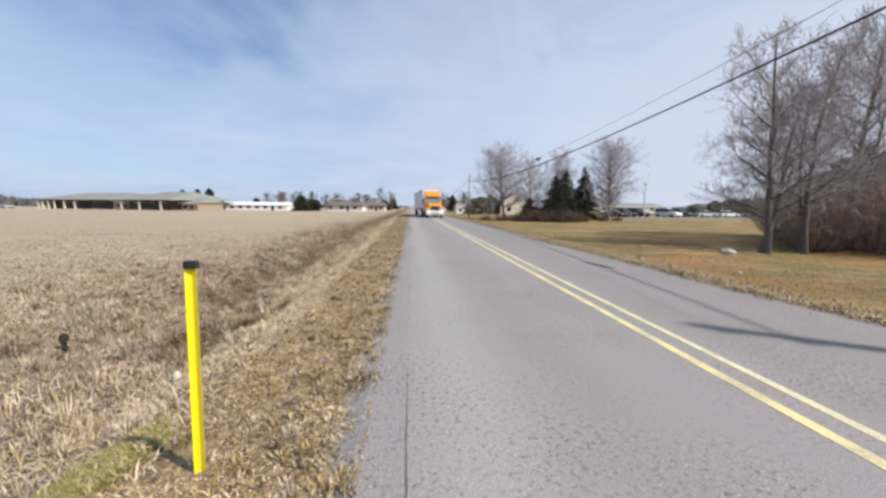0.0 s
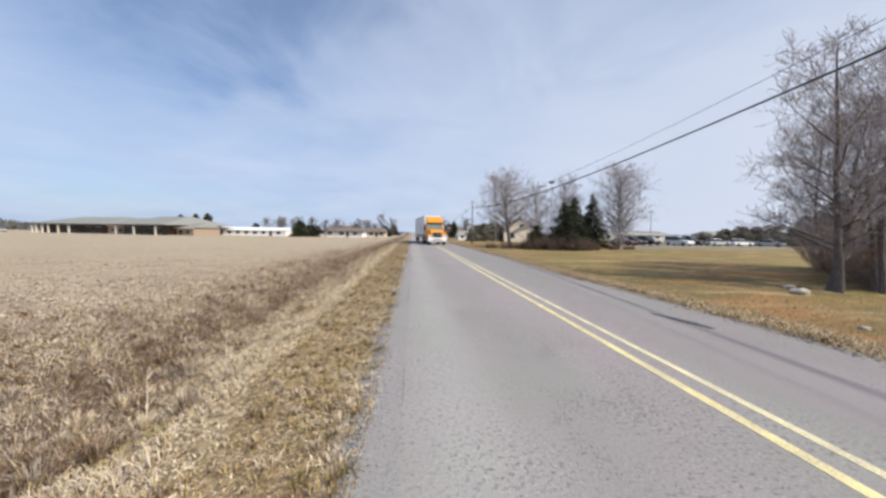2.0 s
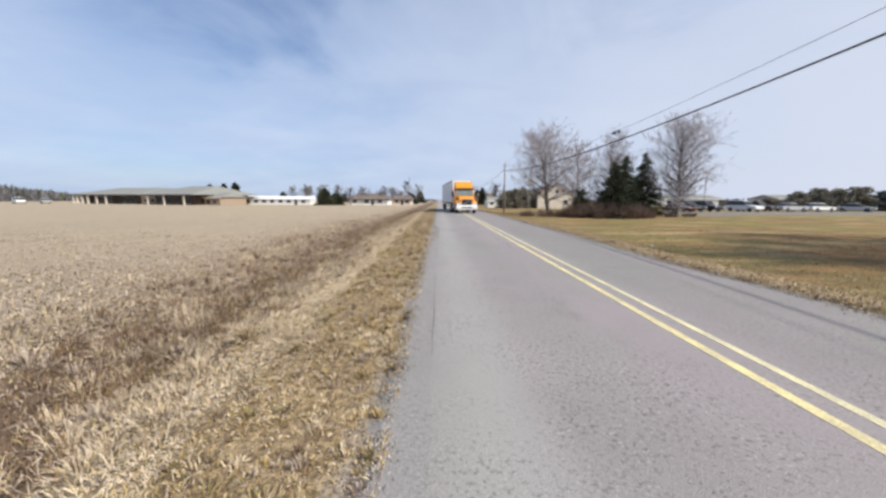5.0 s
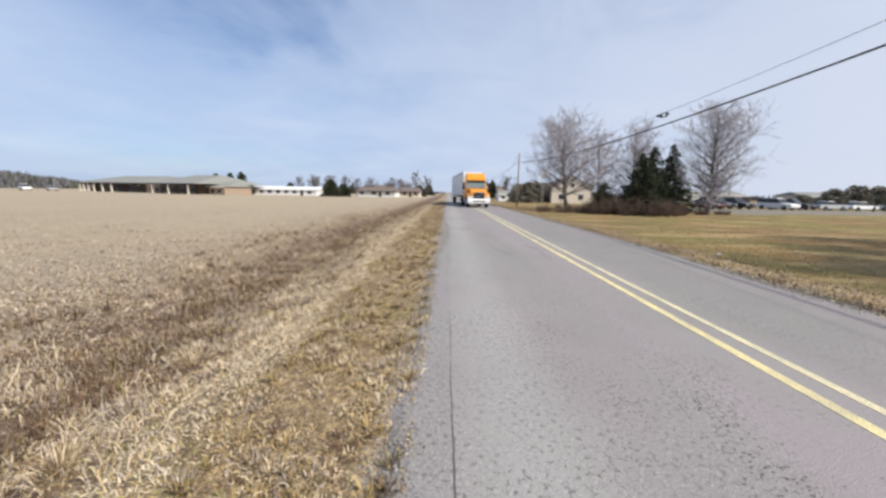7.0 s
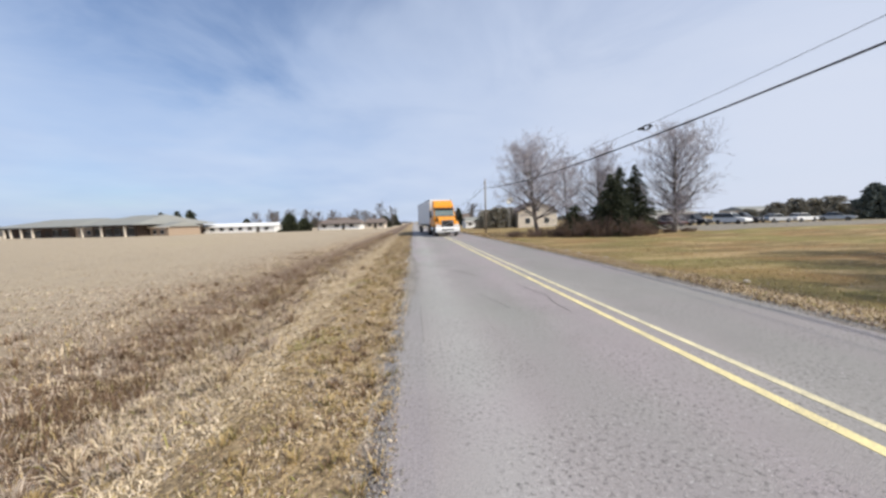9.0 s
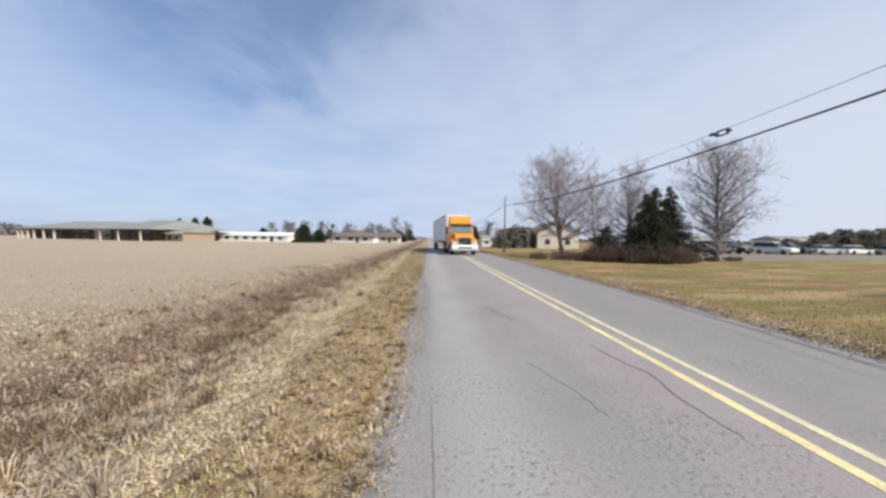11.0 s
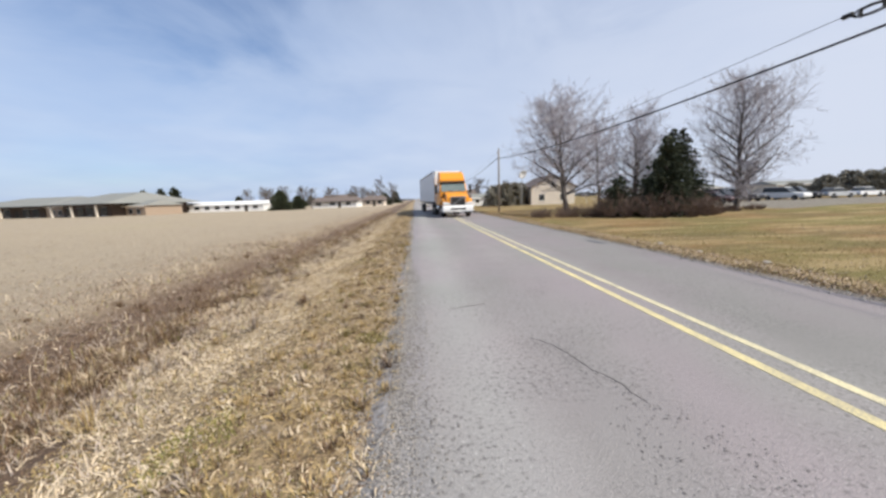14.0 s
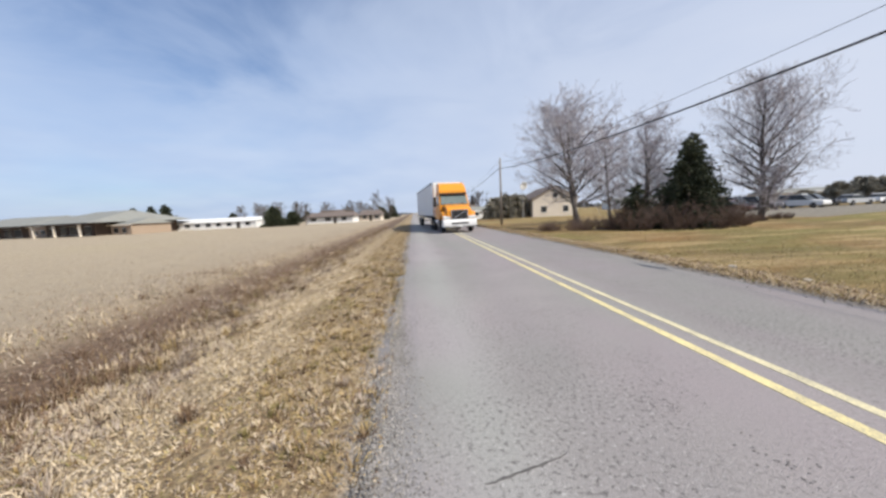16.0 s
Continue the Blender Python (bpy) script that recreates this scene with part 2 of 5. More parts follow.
NEEDLE = straw("pine_needle", (0.034, 0.044, 0.026), (0.098, 0.108, 0.062))
POLE_WOOD = bark("weathered_pole_wood", (0.15, 0.13, 0.115), (0.33, 0.30, 0.27))
SEED_HEAD = bark("dark_seed_head", (0.022, 0.016, 0.013), (0.06, 0.045, 0.036))
# twigs of the far woods: the blue-grey of distance haze is in the colour
HAZY_TWIG = straw("hazy_twig", (0.09, 0.09, 0.098), (0.17, 0.165, 0.175))

ORANGE = paint("amber_lorry_paint", (0.76, 0.30, 0.025), 0.32, 0.16, 2.0, grit=(0.30, 0.16, 0.07))
WHITE = paint("white_lorry_paint", (0.80, 0.80, 0.79), 0.42, 0.16, 1.5, grit=(0.45, 0.43, 0.40))
TRAILER_SIDE = paint("white_trailer_skin", (0.74, 0.75, 0.76), 0.45, 0.2, 0.7, grit=(0.50, 0.49, 0.47))
CHROME = paint("dull_chrome", (0.72, 0.72, 0.73), 0.25, 0.2, 4.0, metal=1.0, grit=(0.35, 0.33, 0.31))
RUBBER = paint("tyre_rubber", (0.022, 0.021, 0.021), 0.85, 0.5, 5.0, grit=(0.09, 0.08, 0.07))
FRAME_STEEL = paint("dark_frame_steel", (0.045, 0.042, 0.042), 0.7, 0.5, 3.0, grit=(0.13, 0.10, 0.08))
LAMP_LENS = paint("lamp_lens", (0.65, 0.66, 0.66), 0.15, 0.1, 6.0)
AMBER_LENS = paint("amber_lens", (0.75, 0.25, 0.02), 0.2, 0.1, 6.0)
n = material("tinted_glass", 0.06)
n.out.inputs["Specular IOR Level"].default_value = 0.6
p = n.node("ShaderNodeTexCoord").outputs["Object"]
GLASS = finish(n, n.mix(n.noise(2.0, 3, 0.5, p), (0.10, 0.135, 0.13), (0.19, 0.23, 0.225)))

ROOF_GREY = paint("grey_shingle", (0.235, 0.24, 0.222), 0.9, 0.5, 0.6, grit=(0.20, 0.19, 0.17), bump=0.3)
TAN_WALL = paint("tan_brick", (0.34, 0.265, 0.20), 0.9, 0.5, 0.8, grit=(0.33, 0.24, 0.17), bump=0.3)
# the school's brick, with the shade under its deep eaves put into the colour
PORCH_SHADE_BRICK = paint("porch_shaded_brick", (0.085, 0.062, 0.050), 0.9, 0.5, 0.8, grit=(0.15, 0.11, 0.085), bump=0.3)
CREAM_WALL = paint("cream_siding", (0.66, 0.59, 0.50), 0.8, 0.3, 0.8, grit=(0.42, 0.36, 0.30))
WHITE_METAL = paint("white_metal_siding", (0.78, 0.78, 0.77), 0.6, 0.3, 0.4, grit=(0.50, 0.49, 0.47))
DARK_TRIM = paint("dark_eave", (0.06, 0.055, 0.05), 0.8, 0.4, 1.0, grit=(0.13, 0.11, 0.10))
BROWN_ROOF = paint("brown_roof", (0.15, 0.12, 0.105), 0.9, 0.5, 0.6, grit=(0.24, 0.20, 0.17))
WINDOW_DARK = paint("dark_window", (0.035, 0.04, 0.045), 0.12, 0.2, 1.0)
CAR_DARK = paint("dark_car_paint", (0.022, 0.025, 0.035), 0.3, 0.15, 2.0)
CAR_SILVER = paint("silver_car_paint", (0.52, 0.53, 0.53), 0.35, 0.2, 2.0, metal=0.3)
CAR_WHITE = paint("white_car_paint", (0.78, 0.78, 0.77), 0.35, 0.15, 2.0)
CAR_MAROON = paint("maroon_car_paint", (0.10, 0.025, 0.025), 0.3, 0.15, 2.0)
CABLE = paint("black_cable", (0.012, 0.012, 0.014), 0.6, 0.3, 2.0)
GALV = paint("galvanised_steel", (0.42, 0.43, 0.44), 0.45, 0.3, 2.0, metal=0.7)
PAPER = paint("weathered_litter", (0.62, 0.56, 0.47), 0.7, 0.4, 8.0, grit=(0.40, 0.34, 0.26))

# ================= mesh helpers =================


class Shape:
    """Vertices and faces gathered for one mesh."""

    def __init__(self):
        self.v, self.f = [], []

    def add(self, verts, faces):
        k = len(self.v)
        self.v += [tuple(a) for a in verts]
        self.f += [tuple(i + k for i in f) for f in faces]
        return self

    def box(self, x0, x1, y0, y1, z0, z1):
        return self.add([(x, y, z) for x in (x0, x1) for y in (y0, y1) for z in (z0, z1)],
                        [(0, 1, 3, 2), (4, 6, 7, 5), (0, 4, 5, 1), (2, 3, 7, 6), (0, 2, 6, 4), (1, 5, 7, 3)])

    def prism(self, profile, x0, x1, taper=0.0):
        """A closed outline in (y, z), drawn along x; taper pulls in the upper points."""
        k = len(profile)
        zs = [z for _, z in profile]
        lo, hi = min(zs), max(zs)
        ins = [taper * (z - lo) / max(hi - lo, 1e-6) for _, z in profile]
        a = [(x0 + s, y, z) for (y, z), s in zip(profile, ins)]
        b = [(x1 - s, y, z) for (y, z), s in zip(profile, ins)]
        return self.add(a + b, [tuple(range(k)), tuple(range(2 * k - 1, k - 1, -1))] + [(i, i + k, (i + 1) % k + k, (i + 1) % k) for i in range(k)])

    def tube(self, a, b, ra, rb, sides=6, cap=True):
        a, b = Vector(a), Vector(b)
        q = (b - a).to_track_quat("Z", "Y")
        va, vb = [], []
        for i in range(sides):
            c = q @ Vector((math.cos(2 * math.pi * i / sides), math.sin(2 * math.pi * i / sides), 0))
            va.append(a + ra * c)
            vb.append(b + rb * c)
        faces = [(i, (i + 1) % sides, (i + 1) % sides + sides, i + sides) for i in range(sides)]
        if cap:
            faces += [tuple(range(sides - 1, -1, -1)), tuple(range(sides, 2 * sides))]
        return self.add(va + vb, faces)

    def lathe(self, centre, axis, rings, sides=16):
        """Rings of (along, radius) round an axis ('x' or 'z'), closed at both ends."""
        c, verts = Vector(centre), []
        for s, r in rings:
            for i in range(sides):
                u, v = r * math.cos(2 * math.pi * i / sides), r * math.sin(2 * math.pi * i / sides)
                verts.append(c + (Vector((s, u, v)) if axis == "x" else Vector((u, v, s))))
        k = len(rings)
        faces = [(j * sides + i, j * sides + (i + 1) % sides, (j + 1) * sides + (i + 1) % sides, (j + 1) * sides + i) for j in range(k - 1) for i in range(sides)]
        faces += [tuple(range(sides - 1, -1, -1)), tuple(range((k - 1) * sides, k * sides))]
        return self.add(verts, faces)

    def sweep(self, points, radius, sides=6):
        """One unbroken tube through the points."""
        pts = [Vector(q) for q in points]
        verts, k = [], len(pts)
        for i, q in enumerate(pts):
            d = (pts[min(i + 1, k - 1)] - pts[max(i - 1, 0)]).normalized()
            u = d.cross(Vector((1, 0, 0))).normalized()
            v = d.cross(u)
            verts += [q + radius * (math.cos(2 * math.pi * j / sides) * u + math.sin(2 * math.pi * j / sides) * v) for j in range(sides)]
        return self.add(verts, [(i * sides + j, i * sides + (j + 1) % sides, (i + 1) * sides + (j + 1) % sides, (i + 1) * sides + j) for i in range(k - 1) for j in range(sides)])

    def mesh(self, name, mats, bevel=0.0, smooth=False):
        me = bpy.data.meshes.new(name)
        me.from_pydata(self.v, [], self.f)
        bm = bmesh.new()
        bm.from_mesh(me)
        bmesh.ops.recalc_face_normals(bm, faces=bm.faces)
        if bevel:
            es = [e for e in bm.edges if len(e.link_faces) == 2 and e.calc_face_angle(0) > 0.3]
            bmesh.ops.bevel(bm, geom=es, offset=bevel, segments=2, affect="EDGES", profile=0.6, clamp_overlap=True)
        bm.to_mesh(me)
        bm.free()
        for m in mats if isinstance(mats, (list, tuple)) else [mats]:
            me.materials.append(m)
        if smooth:
            me.polygons.foreach_set("use_smooth", [True] * len(me.polygons))
        return me


def part(name, shape, mat, parent, label="", bevel=0.0, smooth=False):
    ob = new(name, shape.mesh(name, mat, bevel, smooth))
    ob.parent = parent
    return tagged(ob, label)


def thing(name, label, category, at=(0, 0, 0), turn=0.0, group="", kind=""):
    ob = new(name)
    ob.empty_display_size = 0.2
    ob.matrix_basis = pose(*at, 0, 0, turn)
    return tagged(ob, label, category, group, kind)


def single(name, shape, mat, label, category, group="", kind="", bevel=0.0, smooth=False):
    return tagged(new(name, shape.mesh(name, mat, bevel, smooth)), label, category, group, kind)


def fast_mesh(name, verts, faces, mats, index=None):
    """A mesh of triangles or quads from arrays."""
    me = bpy.data.meshes.new(name)
    nv, nf, k = len(verts), len(faces), faces.shape[1]
    me.vertices.add(nv)
    me.vertices.foreach_set("co", np.ascontiguousarray(verts, dtype=np.float32).ravel())
    me.loops.add(nf * k)
    me.loops.foreach_set("vertex_index", np.ascontiguousarray(faces, dtype=np.int32).ravel())
    me.polygons.add(nf)
    me.polygons.foreach_set("loop_start", np.arange(0, nf * k, k, dtype=np.int32))
    for m in mats:
        me.materials.append(m)
    if index is not None:
        me.polygons.foreach_set("material_index", np.ascontiguousarray(index, dtype=np.int32))
    me.polygons.foreach_set("use_smooth", np.zeros(nf, dtype=bool))
    me.update(calc_edges=True)
    return me


# ================= the ground =================
rng = np.random.default_rng(7)
WAVES = [(rng.uniform(0.15, 1.1), rng.uniform(0, 6.28), rng.uniform(0, 6.28)) for _ in range(7)]


def bumps(x, y):
    z = 0.0
    for i, (k, a, b) in enumerate(WAVES):
        z = z + np.sin(k * (x * math.cos(a) + y * math.sin(a)) * 3.2 + b) / (1 + i * 0.25)
    return z / 5.0


def ditch_at(y):
    return -3.3 - 0.09 * np.clip(y - 6, 0, 20)


def toe_at(y):
    """The foot of the bank, which leaves the ditch's middle farther on."""
    return ditch_at(y) + 0.8 * np.clip((y - 9) / 14, 0, 1)


def height(x, y):
    """The lie of the land: flat under the road, a ditch on the left, a shallow swale on the right."""
    x, y = np.asarray(x, float), np.asarray(y, float)
    d = ditch_at(y)
    toe = toe_at(y)
    t = np.clip((x - toe) / (-1.3 - toe), 0, 1)                    # bottom of the ditch to the top of the bank
    near = -0.72 + 0.70 * (t * t * (3 - 2 * t))
    u = np.clip((d - x) / 2.2, 0, 1)
    far = -0.72 + 0.47 * (u * u * (3 - 2 * u))
    zl = np.where(x > d, near, far) + np.clip((-x - 8) / 60, 0, 1) * 0.2
    s = np.clip((x - 6.6) / 3.2, 0, 1)
    zr = -0.05 - 0.36 * (s * s * (3 - 2 * s)) + 0.30 * np.clip((x - 30) / 9, 0, 1) * np.clip((y - 34) / 12, 0, 1)
    zr = zr - 0.35 * np.exp(-((x - 20) / 5) ** 2 - ((y - 13) / 9) ** 2)
    z = np.where(x < 2.9, zl, zr)
    rough_l = np.clip((-x - 0.6) / 1.0, 0, 1)
    rough_r = np.clip((x - 6.6) / 1.0, 0, 1) * 0.6
    z = z + bumps(x, y) * 0.06 * np.maximum(rough_l, rough_r)
    z = z - 0.09 * np.exp(-((x + 1.4) / 0.42) ** 2) * np.clip((12 - y) / 8, 0, 1)
    return np.where((x > -0.55) & (x < 6.4), -0.05, z)


def lie(x, y):
    """The ground, or the broken slope of the road's edge where that is higher."""
    z = height(x, y)
    return np.where((x < -0.33) & (x > -0.73), np.maximum(z, 0.3 * (x + 0.38)), z)


def spaced(*runs):
    out = []
    for a, b, step in runs:
        out.append(np.arange(a, b, step))
    return np.concatenate(out)


gx = np.concatenate([-np.geomspace(12, 2600, 34)[::-1], spaced((-11.8, -5.5, 0.3), (-5.5, -0.8, 0.14), (-0.8, -0.5, 0.08), (-0.5, 6.3, 1.36), (6.3, 10, 0.2), (10, 30, 0.7)), np.geomspace(30, 2600, 34)])
gy = np.concatenate([-np.geomspace(3, 500, 14)[::-1], spaced((-2.6, 40, 0.28), (40, 90, 1.2)), np.geomspace(90, 3800, 34)])
X, Y = np.meshgrid(gx, gy, indexing="ij")
V = np.stack([X.ravel(), Y.ravel(), height(X, Y).ravel()], 1)
nx, ny = len(gx), len(gy)
I = (np.arange(nx - 1)[:, None] * ny + np.arange(ny - 1)[None, :]).ravel()
ground = new("ground", fast_mesh("ground", V, np.stack([I, I + ny, I + ny + 1, I + 1], 1), [GROUND]))
ground.data.polygons.foreach_set("use_smooth", [True] * len(ground.data.polygons))
tagged(ground, "tan stubble field, grassy ditch and thin winter lawn", "ground", kind="structure")

# ================= the road =================
ROAD_L, ROAD_R = -0.38, 6.12


def ragged(y, seed):
    return 0.022 * np.sin(y * 1.3 + seed) + 0.018 * np.sin(y * 4.3 + seed * 2) + 0.014 * np.sin(y * 11 + seed) + 0.010 * np.sin(y * 23 + seed)


def right_edge(y):
    """The far edge draws in where the shoulder has crept over it."""
    return -0.28 * np.exp(-((y - 16.5) / 2.6) ** 2) + 0.25 * np.exp(-((y - 3.5) / 2.0) ** 2)


ry = np.concatenate([np.arange(-30, 60, 0.12), np.geomspace(60, 3000, 60)])
rows_x = []
for k, fx in enumerate(np.linspace(0, 1, 9)):
    xx = ROAD_L + (ROAD_R - ROAD_L) * fx + np.zeros_like(ry)
    if k == 0:
        xx = xx + ragged(ry, 0.4)
    if k == 8:
        xx = xx + ragged(ry, 2.9) + right_edge(ry)
    rows_x.append(xx)
top = np.stack([np.stack([xx, ry, 0.0 * ry], 1) for xx in rows_x], 0)
low = top[[0, 8]].copy()
low[:, :, 2] = -0.09
low[0, :, 0] -= 0.30
low[1, :, 0] += 0.30
V = np.concatenate([low[:1], top, low[1:]], 0)
m = len(ry)
I = (np.arange(10)[:, None] * m + np.arange(m - 1)[None, :]).ravel()
road = tagged(new("road", fast_mesh("road", V.reshape(-1, 3), np.stack([I, I + m, I + m + 1, I + 1], 1), [ASPHALT])), "worn grey two-lane asphalt road with ragged edges", "road", kind="structure")


def strip(points, widths, z0=0.004, step=0.05, jitter=0.0, seed=1):
    """A ribbon with a little thickness along a line on the road."""
    r = random.Random(seed)
    pts = [Vector((x, y, 0)) for x, y in points]
    dense, wd = [], []
    for (a, b), (wa, wb) in zip(zip(pts, pts[1:]), zip(widths, widths[1:])):
        k = max(2, int((b - a).length / step))
        for i in range(k):
            dense.append(a.lerp(b, i / k))
            wd.append(wa + (wb - wa) * i / k)
    dense.append(pts[-1])
    wd.append(widths[-1])
    s, k = Shape(), len(dense)
    verts = []
    off = 0.0
    for i, q in enumerate(dense):
        d = (dense[min(i + 1, k - 1)] - dense[max(i - 1, 0)]).normalized()
        side = Vector((-d.y, d.x, 0))
        off = 0.7 * off + r.uniform(-1, 1) * jitter
        c = q + side * off
        ww = wd[i] * (1 + r.uniform(-0.25, 0.25) * (jitter > 0)) / 2
        verts += [c - side * ww + Vector((0, 0, -0.01)), c - side * ww + Vector((0, 0, z0)), c + side * ww + Vector((0, 0, z0)), c + side * ww + Vector((0, 0, -0.01))]
    faces = []
    for i in range(k - 1):
        for j in range(3):
            faces.append((4 * i + j, 4 * i + j + 1, 4 * i + j + 5, 4 * i + j + 4))
    return s.add(verts, faces)


def road_piece(name, shape, mat, label, category):
    ob = single(name, shape, mat, label, category, kind="structure")
    return ob


for cx, wide, mat in ((2.915, 0.115, ROAD_PAINT), (3.245, 0.100, ROAD_PAINT_PALE)):
    road_piece("centre_line", strip([(cx, -30), (cx, 60), (cx, 900)], [wide, wide, wide], 0.004, 1.5), mat, "worn yellow painted centre line on asphalt", "road marking")
road_piece("tar_patch", strip([(5.0, 9.5), (5.22, 8.75), (5.3, 8.35)], [0.10, 0.22, 0.10], 0.006, 0.06, 0.008, 4), TAR, "black tar smear filling a crack", "tar patch")
road_piece("crack", strip([(2.38, 21.0), (2.46, 20.31), (2.58, 19.92), (2.53, 19.58), (2.46, 19.33), (2.5, 18.6)], [0.012, 0.018, 0.018, 0.02, 0.016, 0.01], 0.003, 0.05, 0.008, 7), CRACK, "jagged crack beside the centre line", "crack")
road_piece("crack", strip([(1.2, 20.3), (1.44, 19.58), (1.48, 19.34), (1.55, 18.9)], [0.002, 0.005, 0.004, 0.002], 0.003, 0.05, 0.016, 8), CRACK, "jagged crack in worn asphalt", "crack")
road_piece("crack", strip([(0.30, 25.0), (0.42, 25.03), (0.60, 25.08), (0.87, 25.17)], [0.006, 0.022, 0.016, 0.004], 0.003, 0.03, 0.007, 9), CRACK, "short crack across worn asphalt", "crack")
road_piece("crack", strip([(1.11, 23.84), (1.25, 23.65), (1.34, 23.41), (1.39, 23.24), (1.43, 23.07), (1.53, 22.82), (1.57, 22.55)], [0.003, 0.012, 0.006, 0.014, 0.008, 0.014, 0.004], 0.003, 0.035, 0.016, 10), CRACK, "jagged crack in worn asphalt", "crack")
rp = random.Random(31)
pits = Shape()
nests = [(1.14 + 0.46 * f, 23.8 - 1.35 * f) for f in (0.05, 0.2, 0.35, 0.5, 0.65, 0.8, 0.95)] + [(rp.gauss(1.75, 0.42), rp.uniform(3.0, 27.0)) for _ in range(75)]
for i in range(4200):
    nx_, ny_ = nests[i % len(nests)]
    cx, cy = nx_ + rp.gauss(0, 0.10), ny_ + rp.gauss(0, 0.16)
    rr, k = rp.uniform(0.0025, 0.008), 6
    ring = [(cx + rr * rp.uniform(0.5, 1.6) * math.cos(j * 1.047), cy + rr * rp.uniform(0.5, 1.6) * math.sin(j * 1.047), 0.0035) for j in range(k)]
    pits.add(ring, [tuple(range(k))])
road_piece("worn_pits", pits, PIT, "small dark pits where worn asphalt has lost stones", "road wear")
for k, (a, b, wd) in enumerate([(0.5, 3.2, 0.012), (6.0, 6.9, 0.006), (10.6, 13.2, 0.012), (13.3, 14.6, 0.006), (17.5, 19.2, 0.006)]):
    road_piece("crack", strip([(-0.07, a), (-0.062, (a + b) / 2), (-0.075, b)], [0.004, wd, 0.004], 0.003, 0.05, 0.003, 20 + k), CRACK, "straight open joint along the lane edge", "crack")

# ================= grass, stubble and gravel =================


def blades(name, x, y, length, lean, width, pick, label, category, az=None):
    """Loose blades: each a bent sliver of two faces."""
    k = len(x)
    az = rng.uniform(0, 2 * math.pi, k) if az is None else az
    base = np.stack([x, y, lie(x, y) - 0.01], 1)
    out = np.stack([np.cos(az), np.sin(az), np.zeros(k)], 1)
    side = np.stack([-np.sin(az), np.cos(az), np.zeros(k)], 1) * (width / 2)[:, None]
    tilt = rng.normal(0, 0.5, k)
    side[:, 2] += tilt * width / 2
    rise = np.cos(lean)[:, None] * np.array([0, 0, 1.0])
    tip = base + (out * np.sin(lean)[:, None] + rise) * length[:, None]
    tip[:, 2] -= 0.10 * length
    mid = base + (out * np.sin(lean * 0.7)[:, None] + np.cos(lean * 0.7)[:, None] * np.array([0, 0, 1.0])) * (length * 0.55)[:, None]
    V = np.stack([base - side, base + side, mid + side * 0.8, tip, mid - side * 0.8], 1).reshape(-1, 3)
    a = np.arange(k) * 5
    F = np.concatenate([np.stack([a, a + 1, a + 2], 1), np.stack([a, a + 2, a + 4], 1), np.stack([a + 4, a + 2, a + 3], 1)])
    return tagged(new(name, fast_mesh(name, V, F, BLADES, np.tile(pick, 3))), label, category, kind="stuff")


def choose(k, weights):
    return rng.choice(len(BLADES), k, p=np.array(weights) / sum(weights))


def depth_sample(k, a, b, dense_to):
    """Places along the road: even as far as dense_to, thinning out beyond."""
    q = int(k * 0.72)
    return np.concatenate([rng.uniform(a, dense_to, q), dense_to + (b - dense_to) * rng.power(0.7, k - q) ** 1.6])


def clumps(x, y, seed, size=0.5):
    """0 to 1, in patches."""
    return 0.5 + 0.5 * np.sin(x / size * 1.9 + seed + 1.3 * np.sin(y / size * 1.1 + seed)) * np.sin(y / size * 1.7 + 2 * seed + np.sin(x / size * 0.9))


def tussocks(name, cx, cy, each, tall, spread, kinds, weights, label, category):
    """Bunches of grass: blades lean out from the middle of each bunch, mostly of one colour."""
    m = len(cx)
    of = np.repeat(np.arange(m), each)
    k = len(of)
    az, rad_ = rng.uniform(0, 2 * math.pi, k), np.abs(rng.normal(0, 1, k))
    x = cx[of] + np.cos(az) * rad_ * spread[of]
    y = cy[of] + np.sin(az) * rad_ * spread[of]
    main = rng.choice(kinds, m, p=np.array(weights) / sum(weights))[of]
    pick = np.where(rng.uniform(0, 1, k) < 0.68, main, np.where(rng.uniform(0, 1, k) < 0.5, 2, rng.choice(kinds, k)))
    blades(name, x, y, tall[of] * rng.uniform(0.5, 1.1, k), np.clip(0.25 + 0.42 * rad_ + rng.normal(0, 0.18, k), 0.05, 1.5), rng.uniform(0.005, 0.011, k), pick, label, category, az + rng.normal(0, 0.5, k))


# the golden bank beside the road
k = 400000
y = depth_sample(k, 0.3, 75, 34)
x = -0.33 - rng.beta(0.95, 1.0, k) * (2.72 + 0.028 * np.clip(y - 6, 0, 20)) + ragged(y, 0.4)
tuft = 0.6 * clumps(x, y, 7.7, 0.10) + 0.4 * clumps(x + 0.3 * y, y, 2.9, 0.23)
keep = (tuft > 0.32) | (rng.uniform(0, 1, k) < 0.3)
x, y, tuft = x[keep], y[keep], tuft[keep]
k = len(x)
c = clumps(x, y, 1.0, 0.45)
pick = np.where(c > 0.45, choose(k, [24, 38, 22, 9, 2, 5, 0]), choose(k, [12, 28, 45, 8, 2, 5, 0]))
# gaps between tufts get mostly brown blades, a painted stand-in for their shade
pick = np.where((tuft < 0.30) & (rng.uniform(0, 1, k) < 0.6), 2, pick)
pick = np.where((clumps(x, y, 4.2, 1.6) > 0.93) & (rng.uniform(0, 1, k) < 0.4), 4, pick)
up_bank = (x - ditch_at(y)) / (-1.3 - ditch_at(y))
pale = (up_bank > 0.50 + 0.05 * np.sin(y * 1.7)) & (up_bank < 0.84 + 0.07 * np.sin(y * 2.3 + 1)) & (y > 4)
